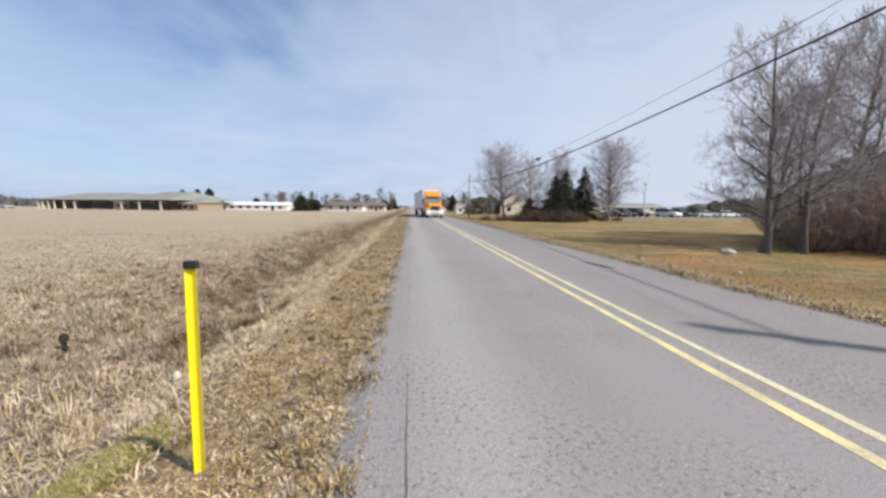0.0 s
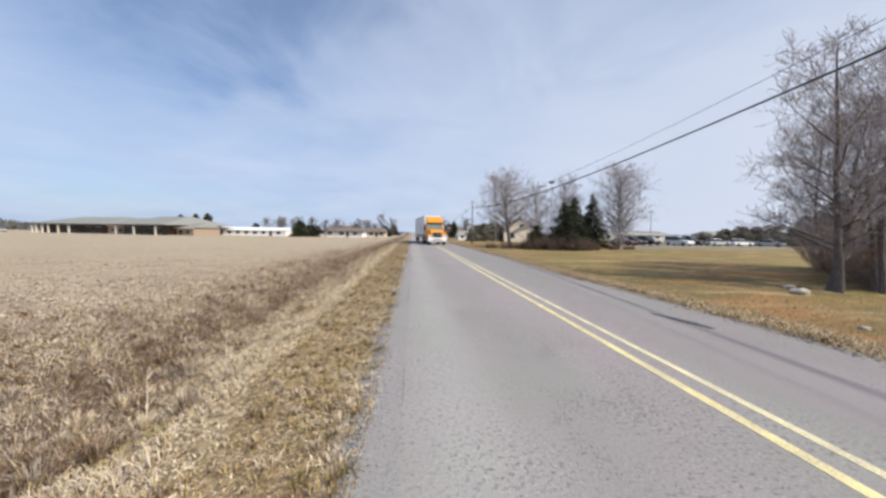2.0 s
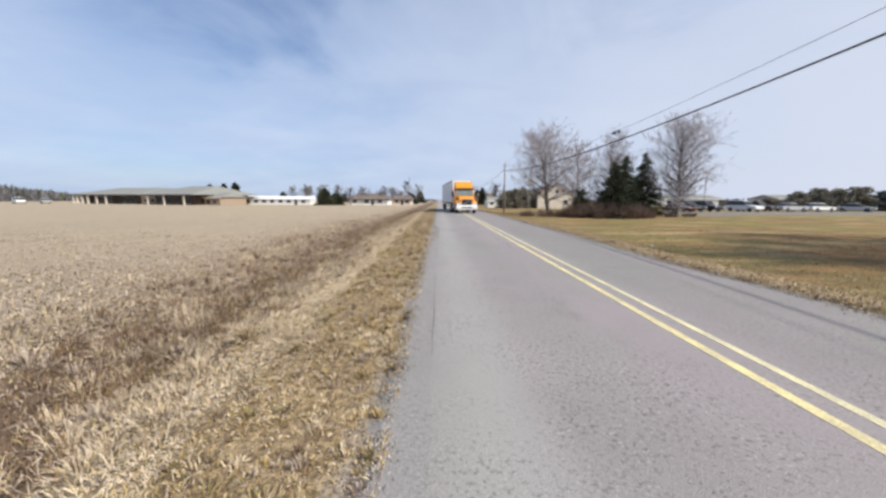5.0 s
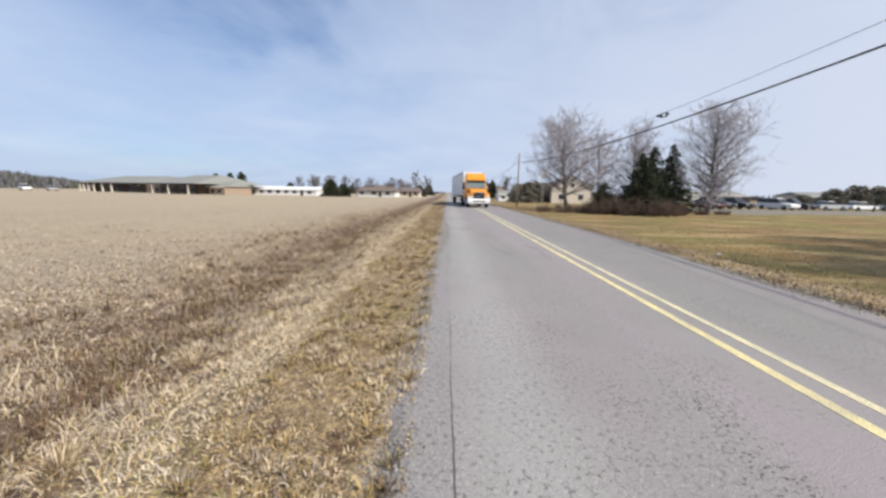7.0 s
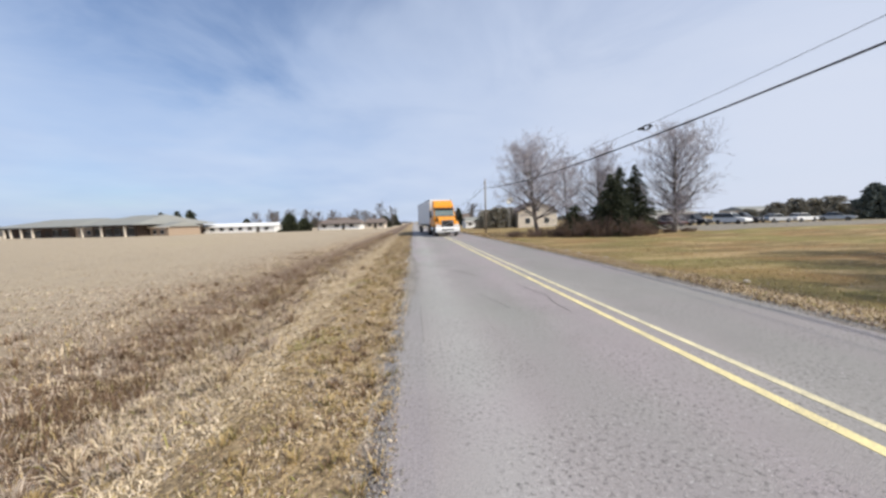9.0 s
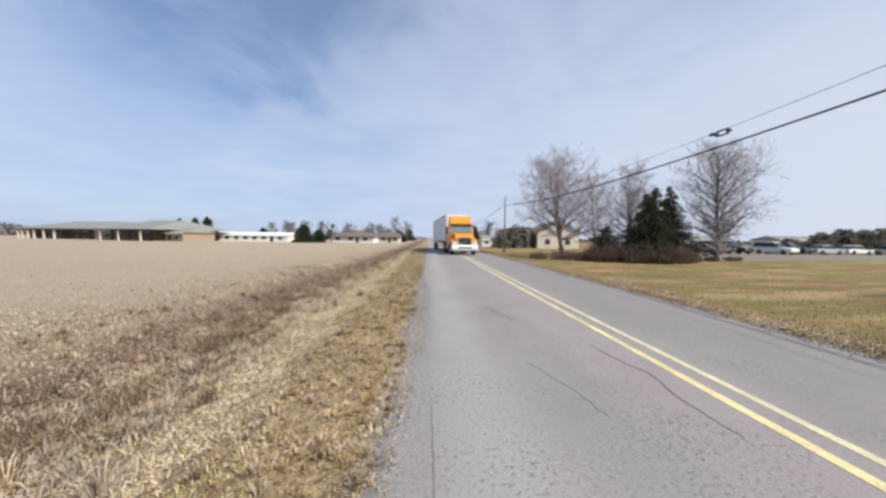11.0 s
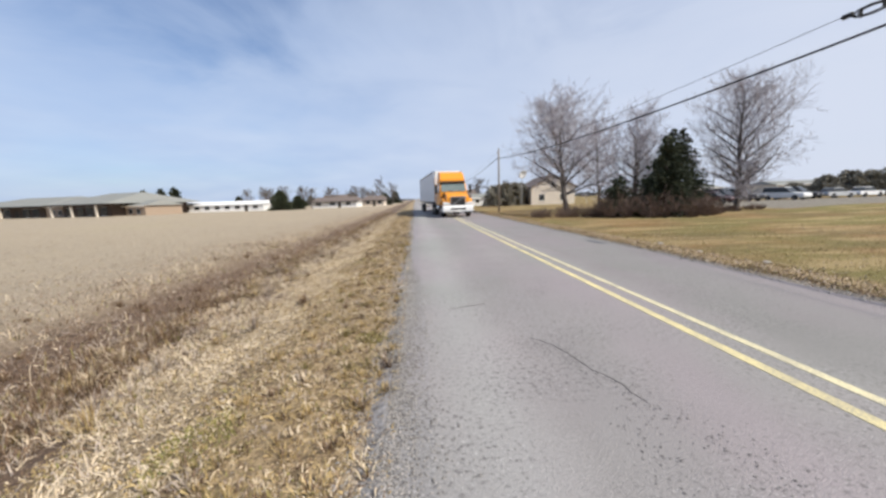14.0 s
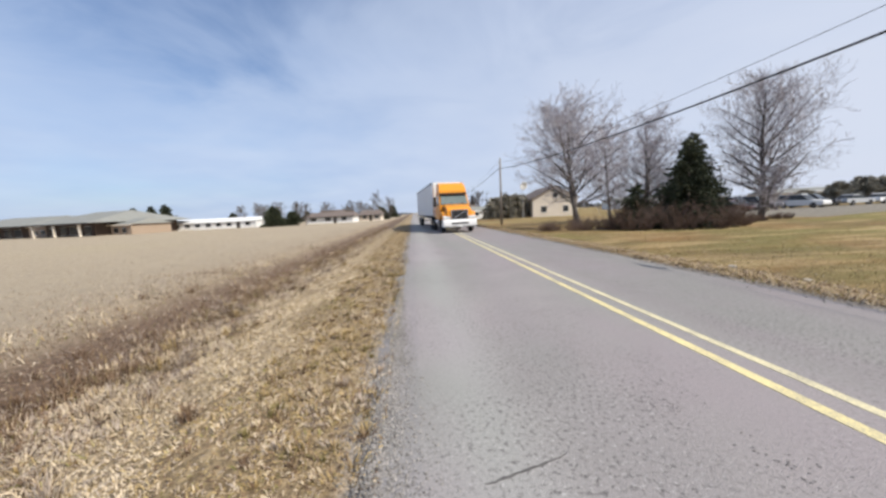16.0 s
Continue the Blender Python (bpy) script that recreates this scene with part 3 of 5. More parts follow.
pick = np.where(pale & (rng.uniform(0, 1, k) < 0.86), choose(k, [66, 18, 0, 16, 0, 0, 0]), pick)
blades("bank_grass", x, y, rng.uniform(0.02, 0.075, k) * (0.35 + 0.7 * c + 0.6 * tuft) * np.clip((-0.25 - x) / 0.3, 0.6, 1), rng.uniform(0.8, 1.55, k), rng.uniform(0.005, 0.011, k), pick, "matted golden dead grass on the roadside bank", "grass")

m = 1900
cy = depth_sample(m, 0.6, 60, 32)
cx = -0.42 - rng.beta(0.9, 1.4, m) * 1.35
tussocks("bank_tussocks", cx, cy, 42, rng.uniform(0.05, 0.13, m), rng.uniform(0.03, 0.07, m), [0, 1, 2, 3, 5], [24, 36, 17, 13, 10], "small bunches of dead grass on the roadside bank", "grass")

# pale tall tufts at the foot of the bank
k = 60000
y = depth_sample(k, 2, 70, 36)
x = toe_at(y) + rng.normal(0.52, 0.45, k)
c = clumps(x, y, 2.3, 0.6)
keep = c > 0.35
x, y, c = x[keep], y[keep], c[keep]
k = len(x)
blades("ditch_tufts", x, y, rng.uniform(0.08, 0.24, k) * (0.5 + 0.8 * c), rng.uniform(0.5, 1.4, k), rng.uniform(0.005, 0.011, k), choose(k, [44, 10, 14, 28, 2, 2, 0]), "pale dry weed tufts along the ditch", "grass")

# dark weeds on the field side of the ditch
k = 170000
y = depth_sample(k, 1.5, 80, 36)
x = toe_at(y) + 0.45 - rng.gamma(2.0, 1.05, k) * np.where(y > 11, 0.62, 1.0)
c = clumps(x, y, 3.1, 0.7)
bare = (x > ditch_at(y) - 1.3) & (x < toe_at(y) + 0.1) & (clumps(x, y, 6.1, 1.5) + 0.05 * (y - 18) > 0.55) & (y > 11)
keep = ~bare | (rng.uniform(0, 1, k) < 0.16)
x, y, c = x[keep], y[keep], c[keep]
k = len(x)
blades("dark_weeds", x, y, rng.uniform(0.07, 0.25, k) * (0.4 + 0.8 * c), rng.uniform(0.35, 1.4, k), rng.uniform(0.006, 0.013, k), np.where(c > 0.62, choose(k, [34, 6, 22, 34, 2, 2, 0]), np.where(y < 6.5, choose(k, [24, 8, 26, 38, 2, 2, 0]), choose(k, [8, 5, 60, 23, 2, 2, 0]))), "brown dead weeds lining the ditch", "weeds")

m = 420
cy = depth_sample(m, 2.4, 60, 36)
cx = toe_at(cy) + rng.normal(0.10, 0.55, m)
tussocks("ditch_tussocks", cx, cy, 100, rng.uniform(0.14, 0.36, m), rng.uniform(0.05, 0.11, m), [0, 1, 2, 3], [44, 8, 14, 34], "tall bunches of pale dead grass in the ditch", "grass")
m = 620
cy = depth_sample(m, 1.6, 50, 22)
cx = toe_at(cy) - 0.4 - rng.gamma(2.0, 0.9, m) * np.where(cy > 11, 0.5, 1.0)
tussocks("field_edge_tussocks", cx, cy, 55, rng.uniform(0.09, 0.24, m), rng.uniform(0.04, 0.10, m), [0, 2, 3], [14, 54, 32], "low bunches of grey-brown weeds at the field edge", "weeds")

# a darker fringe of taller weeds where the bank meets the ditch
k = 80000
y = depth_sample(k, 5.0, 85, 40)
x = toe_at(y) + rng.normal(-0.22, 0.17, k) - rng.gamma(1.2, 0.22, k) * np.clip((y - 9) / 5, 0, 1)
c = clumps(x, y, 8.4, 0.8)
keep = c > 0.42 - 0.012 * np.clip(y - 14, 0, 30)
x, y, c = x[keep], y[keep], c[keep]
k = len(x)
blades("ditch_fringe", x, y, rng.uniform(0.10, 0.34, k) * (0.4 + 0.7 * c), rng.uniform(0.15, 1.1, k), rng.uniform(0.006, 0.013, k), choose(k, [4, 4, 78, 8, 2, 4, 0]), "dark brown weeds at the foot of the bank", "weeds")

# stubble and chaff on the field
k = 130000
y = depth_sample(k, 0.5, 120, 24)
x = -5.0 - 40 * rng.power(0.62, k) * rng.uniform(0.1, 1, k)
x = np.where(rng.uniform(0, 1, k) < 0.3, np.round(x / 0.76) * 0.76 + rng.normal(0, 0.04, k), x)
blades("field_stubble", x, y, rng.uniform(0.04, 0.15, k) * np.where(y > 16, 0.7, 1.0), rng.uniform(0.8, 1.6, k), rng.uniform(0.008, 0.022, k), np.where(clumps(x, y, 5.5, 2.2) > 0.6, choose(k, [12, 3, 32, 44, 1, 0, 8]), choose(k, [19, 4, 15, 42, 1, 0, 19])), "pale crop stubble and chaff over the field", "stubble")

# the verge and lawn on the far side
k = 90000
y = depth_sample(k, 2, 70, 48)
x = 6.55 + 26 * rng.power(0.55, k) * rng.uniform(0, 1, k) + right_edge(y)
pick = np.where(x < 8.4, choose(k, [18, 24, 38, 10, 3, 7, 0]), choose(k, [5, 32, 20, 3, 8, 32, 0]))
blades("lawn_grass", x, y, rng.uniform(0.04, 0.12, k), rng.uniform(0.5, 1.4, k), rng.uniform(0.008, 0.018, k), pick, "thin yellow-olive winter lawn beside the road", "grass")

k = 26000
y = depth_sample(k, 2, 66, 46)
x = 6.72 + rng.normal(0, 0.17, k) + 0.10 * np.sin(y * 1.9) + right_edge(y)
c = clumps(x, y, 9.6, 0.42)
keep = c > 0.50
x, y, c = x[keep], y[keep], c[keep]
k = len(x)
blades("verge_tufts", x, y, rng.uniform(0.05, 0.16, k) * (0.3 + 0.9 * c), rng.uniform(0.3, 1.3, k), rng.uniform(0.007, 0.015, k), choose(k, [14, 26, 46, 6, 2, 6, 0]), "lumpy dead grass tufts along the far shoulder", "grass")

# green patch by the marker post
for cx, cy, rad_, k in ((-2.24, 2.40, 0.42, 13000), (-0.68, 24.15, 0.19, 900), (-1.75, 22.6, 0.34, 1500)):
    r0, a0 = np.sqrt(rng.uniform(0, 1, k)) * rad_ * rng.uniform(0.7, 1.0, k), rng.uniform(0, 6.28, k)
    x, y = cx + r0 * np.cos(a0) * 1.05, cy + r0 * np.sin(a0) * 1.15
    blades("green_patch", x, y, rng.uniform(0.05, 0.14, k) * (1 if rad_ > 0.4 else 0.5), rng.uniform(0.3, 1.3, k), rng.uniform(0.004, 0.008, k), choose(k, [10, 14, 4, 0, 48, 24, 0]), "small patch of living green grass", "grass")


def stones(name, x, y, size, label):
    k = len(x)
    octa = np.array([(1, 0, 0), (-1, 0, 0), (0, 1, 0), (0, -1, 0), (0, 0, 1), (0, 0, -0.6)], float)
    tri = np.array([(0, 2, 4), (2, 1, 4), (1, 3, 4), (3, 0, 4), (2, 0, 5), (1, 2, 5), (3, 1, 5), (0, 3, 5)])
    a = rng.uniform(0, 6.28, k)
    sc = size[:, None] * rng.uniform(0.6, 1.3, (k, 3)) * np.array([1, 1, 0.7])
    P = octa[None] * sc[:, None, :] * rng.uniform(0.8, 1.2, (k, 6, 1))
    c, s = np.cos(a)[:, None], np.sin(a)[:, None]
    Q = np.stack([P[..., 0] * c - P[..., 1] * s, P[..., 0] * s + P[..., 1] * c, P[..., 2]], -1)
    zz = np.where((x > ROAD_L) & (x < ROAD_R), 0.0, lie(x, y))
    Q += np.stack([x, y, zz + size * 0.3], 1)[:, None, :]
    F = (tri[None] + np.arange(k)[:, None, None] * 6).reshape(-1, 3)
    return tagged(new(name, fast_mesh(name, Q.reshape(-1, 3), F, [STONE])), label, "gravel", kind="stuff")


k = 34000
y = depth_sample(k, 0.5, 60, 34)
stones("edge_gravel", -0.45 + rng.normal(0, 0.085, k) + ragged(y, 0.4), y, rng.uniform(0.004, 0.014, k), "loose grey gravel along the asphalt edge")
k = 17000
y = rng.uniform(19.0, 30.0, k)
stones("crumbled_edge", -0.43 + np.abs(rng.normal(0, 0.17, k)) * np.clip((y - 18.5) / 3.0, 0.2, 1) * np.clip((31 - y) / 5, 0.2, 1), y, rng.uniform(0.004, 0.013, k), "crumbled grey chippings spread over the asphalt edge")
k = 9000
y = depth_sample(k, 2, 60, 40)
stones("shoulder_gravel", 6.40 + rng.normal(0, 0.20, k) + ragged(y, 2.9) + right_edge(y), y, rng.uniform(0.006, 0.024, k), "loose grey gravel along the far shoulder")
k = 5000
y = rng.uniform(0.8, 32, k)
stones("loose_chippings", rng.uniform(-0.4, 2.6, k), y, rng.uniform(0.002, 0.005, k), "fine loose chippings on worn asphalt")


def rock(x, y, size, seed):
    r = random.Random(seed)
    bm = bmesh.new()
    bmesh.ops.create_icosphere(bm, subdivisions=2, radius=size)
    for v in bm.verts:
        v.co *= 1 + 0.5 * (noise.noise(v.co * (2.2 / size) + Vector((seed, 0, 0))))
        v.co.z *= 0.6
    me = bpy.data.meshes.new("rock")
    bm.to_mesh(me)
    bm.free()
    me.materials.append(ROCK)
    ob = new("rock", me)
    ob.matrix_basis = pose(x, y, float(height(x, y)) + size * 0.22, 0, 0, r.uniform(0, 360))
    return tagged(ob, "pale rough field stone in the grass", "stone", "stones in the grass")


ROCK = paint("pale_stone", (0.42, 0.38, 0.32), 0.9, 0.5, 6.0, grit=(0.22, 0.19, 0.15), bump=0.5)
for i, (x, y, s) in enumerate([(14.9, 14.6, 0.30), (10.2, 9.6, 0.10), (9.4, 22.0, 0.09), (16.4, 16.2, 0.22), (8.4, 31.5, 0.10), (8.2, 29.6, 0.08), (8.7, 28.1, 0.09)]):
    rock(x, y, s, 3 + i)

# ================= marker post and litter =================
post = thing("marker_post", "bright yellow plastic marker post with black cap", "marker post", (-1.375, 2.11, -0.24), 4)
post.matrix_basis = pose(-1.375, 2.11, -0.24, 0, 1.8, 4)
s = Shape()
prof = [(0.032, -0.012), (0.023, 0.014), (0.0, 0.022), (-0.023, 0.014), (-0.032, -0.012), (-0.023, -0.004), (0.0, 0.006), (0.023, -0.004)]
s.add([(x, y, z) for z in (-0.25, 1.45) for x, y in prof], [tuple(range(8)), tuple(range(15, 7, -1))] + [(i, (i + 1) % 8, (i + 1) % 8 + 8, i + 8) for i in range(8)])
part("blade", s, YELLOW, post, bevel=0.002)
part("cap", Shape().prism([(-0.020, 1.442), (0.028, 1.442), (0.028, 1.484), (0.022, 1.490), (-0.014, 1.490), (-0.020, 1.484)], -0.0335, 0.0335), BLACK, post, "black plastic cap", bevel=0.004)


# a paper cup lying in the ditch, mouth towards the road
cup = thing("paper_cup", "crushed cream paper cup lying in dead grass", "cup", (-2.94, 4.30, float(height(-2.94, 4.30)) + 0.11), 0)
cup.matrix_basis = pose(-2.94, 4.30, float(height(-2.94, 4.30)) + 0.11, 0, 14, -52)
part("wall", Shape().lathe((0, 0, 0), "x", [(-0.085, 0.034), (0.080, 0.050), (0.080, 0.047), (-0.078, 0.031)], 18), PAPER, cup, smooth=False)
part("rim", Shape().lathe((0, 0, 0), "x", [(0.076, 0.051), (0.083, 0.0535), (0.087, 0.051), (0.083, 0.0465)], 18), PAPER, cup, "rolled paper rim")
part("base", Shape().lathe((0, 0, 0), "x", [(-0.076, 0.0325), (-0.070, 0.0325)], 18), PAPER, cup)
s = Shape()
for i in range(9):
    a = i * 2.4
    s.tube((0, 0, -0.03), (0.05 * math.cos(a), 0.05 * math.sin(a), 0.26 + 0.02 * (i % 3)), 0.009, 0.005, 4)
s.lathe((0, 0, 0.20), "z", [(0, 0.02), (0.03, 0.06), (0.11, 0.075), (0.17, 0.07), (0.21, 0.03)], 9)
s.lathe((0.01, 0.0, 0.07), "z", [(0, 0.02), (0.03, 0.055), (0.07, 0.05), (0.09, 0.02)], 9)
stump = single("dead_seed_head", s, SEED_HEAD, "dark dried weed head standing in stubble", "weed")
stump.matrix_basis = pose(-4.6, 4.75, float(height(-4.6, 4.75))) @ Matrix.Scale(0.66, 4)


def dry_stalk(x, y, h, seed):
    """A dead weed stalk: one bent stem with a few drooping leaves."""
    r = random.Random(seed)
    z = float(height(x, y)) - 0.03
    plant = thing("dry_stalk", "pale dry weed stalk standing in the ditch", "weed", (x, y, z), r.uniform(0, 360), "dry stalks in the ditch")
    pts = [Vector((0.04 * h * i * r.uniform(-0.5, 1), 0.03 * h * i * r.uniform(-1, 1), h * i / 4)) for i in range(5)]
    s = Shape()
    for i in range(4):
        s.tube(pts[i], pts[i + 1], 0.011 - 0.002 * i, 0.009 - 0.002 * i, 5, i == 3)
    part("stem", s, STALK, plant)
    for i in range(4):
        a, u = r.uniform(0, 6.28), pts[1 + i % 3]
        d = Vector((math.cos(a), math.sin(a), 0))
        n_ = Vector((-d.y, d.x, 0)) * 0.012
        mid_, tip = u + d * 0.10 + Vector((0, 0, 0.07)), u + d * r.uniform(0.17, 0.25) - Vector((0, 0, r.uniform(0.02, 0.10)))
        part("leaf", Shape().add([u - n_ * 0.5, u + n_ * 0.5, mid_ + n_, tip, mid_ - n_], [(0, 1, 2, 4), (4, 2, 3)]), STALK, plant)


for i, (x, y, h) in enumerate([(-3.36, 9.35, 0.55), (-3.22, 7.29, 0.60), (-4.36, 9.74, 0.42), (-3.6, 11.9, 0.46), (-4.1, 7.9, 0.38), (-3.9, 14.2, 0.48), (-4.9, 18.4, 0.40), (-3.0, 5.6, 0.42)]):
    dry_stalk(x, y, h, 300 + i)

# ================= the utility line =================


def line_x(y):
    return 10.5 + 0.01 * (y - 28)


def sag(y, low_z, k, mid=33.0):
    return low_z + k * (y - mid) ** 2


def cable(name, low_z, k, radius, label, spans):
    for mid, a, b in spans:
        single(name, Shape().sweep([(line_x(q), q, sag(q, low_z, k, mid)) for q in np.linspace(a, b, 33)], radius, 6), CABLE, label, "cable", "cables on the poles", smooth=True)


SPANS = [(33.0, 0.0, 66.0), (99.0, 66.0, 132.0), (165.0, 132.0, 198.0)]
cable("thick_cable", 5.06, 0.00138, 0.032, "thick black bundled cable strung between poles", SPANS)
cable("thin_cable", 5.63, 0.00155, 0.009, "thin dark upper cable strung between poles", SPANS)
# a long loop of spare cable hung on the upper line, tied at one end to a splice case
box_y = 28.0
coil = thing("cable_coil", "black loop of spare cable hung on the upper cable", "cable coil", (line_x(box_y), box_y, sag(box_y, 5.63, 0.00155)), 0)
for dx, dz in ((-0.03, 0.0), (0.03, -0.015)):
    ring = []
    for i in range(40):
        a_ = 2 * math.pi * i / 40
        ring.append((dx + 0.02 * math.sin(3 * a_), 0.36 * math.cos(a_), dz - 0.085 + 0.085 * math.sin(a_) + 0.02 * math.cos(a_)))
    part("loop", Shape().sweep(ring + ring[:1], 0.017, 6), CABLE, coil, smooth=True)
for q in (-0.22, 0.2):
    part("tie", Shape().box(-0.045, 0.045, q - 0.012, q + 0.012, -0.19, 0.015), BLACK, coil, bevel=0.005)
case = part("splice_case", Shape().lathe((0, 0, 0), "x", [(-0.11, 0.02), (-0.10, 0.05), (-0.07, 0.06), (0.07, 0.06), (0.10, 0.05), (0.11, 0.02)], 12), BLACK, coil, "black splice case", smooth=True)
case.matrix_basis = pose(0, 0.45, -0.03, 0, 0, 90)


def utility_pole(y, top):
    p = thing("utility_pole", "weathered grey wooden utility pole on the roadside lawn", "utility pole", (line_x(y) + 0.28, y, float(height(line_x(y) + 0.28, y)) - 0.1), 0, "utility poles")
    z0 = float(height(line_x(y) + 0.28, y)) - 0.1
    h = top - z0
    part("shaft", Shape().tube((0, 0, 0), (0, 0, h), 0.15, 0.10, 12), POLE_WOOD, p, smooth=True)
    for zc in (6.56, 7.32):
        part("bracket", Shape().box(-0.30, -0.08, -0.05, 0.05, zc - z0 - 0.06, zc - z0 + 0.06), GALV, p, "small galvanised bracket", bevel=0.01)
    return p


for yy in (0.0, 66.0, 132.0, 198.0):
    utility_pole(yy, 7.9)

# ================= trees and shrubs =================


def branch_out(s, t, r, a, way, length, radius, level, droop, forks, thin):
    """A limb in bent segments with side shoots; thick wood goes into s, twigs into t."""
    segs = 4 if level == 0 else 3 if level == 1 else 2
    p, d = Vector(a), Vector(way).normalized()
    for i in range(segs):
        wob = 0.16 + 0.06 * level
        d = (d + Vector((r.uniform(-wob, wob), r.uniform(-wob, wob), r.uniform(-wob, wob) * 0.6 + droop))).normalized()
        q = p + d * (length / segs)
        f0, f1 = 1 - i / segs * 0.75, 1 - (i + 1) / segs * 0.75
        r0, r1 = max(radius * f0, thin), max(radius * f1, thin * 0.8)
        (s if r0 > 0.03 else t).tube(p, q, r0, r1, 6 if r0 > 0.06 else 4 if r0 > 0.03 else 3, False)
        if level < 3:
            for _ in range(forks[level]):
                u = p.lerp(q, r.uniform(0.15, 1.0))
                az = r.uniform(0, 2 * math.pi)
                side = d.orthogonal().normalized()
                side.rotate(Matrix.Rotation(az, 3, d))
                w = d * r.uniform(0.55, 0.95) + side * r.uniform(0.6, 1.0)
                w.z += 0.15
                branch_out(s, t, r, u, w, length * r.uniform(0.36, 0.58), r1 * 0.55, level + 1, droop, forks, thin)
        p = q


def bare_tree(x, y, h, spread, seed, label, group="bare trees", stems=1, first=0.16, thin=0.012, limbs=26, forks=(2, 2, 1), trunk_r=0.2, slim=0.5, twig=None):
    z = float(height(x, y)) - 0.1
    tree = thing("bare_tree", label, "tree", (x, y, z), 0, group)
    r = random.Random(seed)
    s, t = Shape(), Shape()
    for k in range(stems):
        top = h * (1.0 if k == 0 else r.uniform(0.72, 0.95))
        p = Vector((0 if stems == 1 else r.uniform(-0.35, 0.35), 0 if stems == 1 else r.uniform(-0.3, 0.3), 0))
        out = Vector((r.uniform(-0.05, 0.05), r.uniform(-0.05, 0.05), 1)) if k == 0 else Vector((r.uniform(-0.3, 0.3), r.uniform(-0.3, 0.3), 1))
        segs, pts = 14, [p]
        for i in range(segs):
            out = (out + Vector((r.uniform(-0.09, 0.09), r.uniform(-0.09, 0.09), 0.12))).normalized()
            p = p + out * (top / segs)
            pts.append(p)
        rad = lambda f: trunk_r * (1.25 if f < 0.03 else 1) * (1 - f) ** 0.8 + 0.02
        for i in range(segs):
            s.tube(pts[i], pts[i + 1], rad(i / segs), rad((i + 1) / segs), 9, False)
        for j in range(limbs // stems + 2):
            f = first + (0.97 - first) * (j + r.uniform(0, 1)) / (limbs // stems + 2)
            i = min(int(f * segs), segs - 1)
            u = pts[i].lerp(pts[i + 1], f * segs - i)
            az = j * 2.4 + r.uniform(-0.5, 0.5)
            prof = math.sin(math.pi * min(1, 0.30 + 0.63 * (f - first) / (1 - first))) ** 0.8
            ln = spread * prof * r.uniform(0.75, 1.15)
            up = 0.30 + 0.95 * f
            branch_out(s, t, r, u, (math.cos(az), math.sin(az), up), ln, rad(f) * slim, 0, 0.035, forks, thin)
    part("trunk", s, BARK, tree, smooth=True)
    tagged(part("crown", t, twig or TWIG, tree, "leafless grey twigs"), kind="stuff")
    return tree


def conifer(x, y, h, radius, seed, label, first=0.25, group="conifers", blade=0.30, squat=1.0, needles=None):
    z = float(height(x, y)) - 0.1
    tree = thing("pine_tree", label, "tree", (x, y, z), 0, group)
    r = np.random.default_rng(seed)
    part("trunk", Shape().tube((0, 0, 0), (0, 0, h * 0.96), 0.16, 0.02, 8), BARK, tree, smooth=True)
    P, D = [], []
    zz = first
    while zz < h:
        f = (zz - first) / (h - first)
        R = radius * ((1 - f) ** squat) * (0.75 + 0.5 * r.uniform()) + 0.06
        for a in r.uniform(0, 2 * math.pi, int(5 + 7 * (1 - f))):
            rr = R * r.uniform(0.65, 1.12)
            for q in np.arange(0.12, 1.0, 0.20 / max(rr, 0.3)):
                c = np.array([math.cos(a) * rr * q, math.sin(a) * rr * q, zz + rr * q * 0.16 - 0.25 * rr * q * q])
                P.append(c + r.normal(0, 0.05, 3))
                D.append([math.cos(a), math.sin(a), 0.25])
        zz += 0.17 + 0.05 * r.uniform()
    P, D = np.array(P), np.array(D)
    n_bl = 8
    P, D = np.repeat(P, n_bl, 0), np.repeat(D, n_bl, 0)
    D = D + r.normal(0, 0.55, D.shape)
    D /= np.linalg.norm(D, axis=1, keepdims=True)
    S = np.cross(D, r.normal(0, 1, D.shape))
    S /= np.linalg.norm(S, axis=1, keepdims=True)
    ln, wd = r.uniform(0.6, 1.2, (len(P), 1)) * blade, r.uniform(0.035, 0.085, (len(P), 1)) * (blade / 0.3)
    V = np.stack([P - S * wd, P + S * wd, P + D * ln], 1).reshape(-1, 3)
    F = np.arange(len(V)).reshape(-1, 3)
    crown = new("crown", fast_mesh("crown", V, F, [needles or NEEDLE]))
    crown.parent = tree
    tagged(crown, "dark green needles", kind="stuff")
    return tree


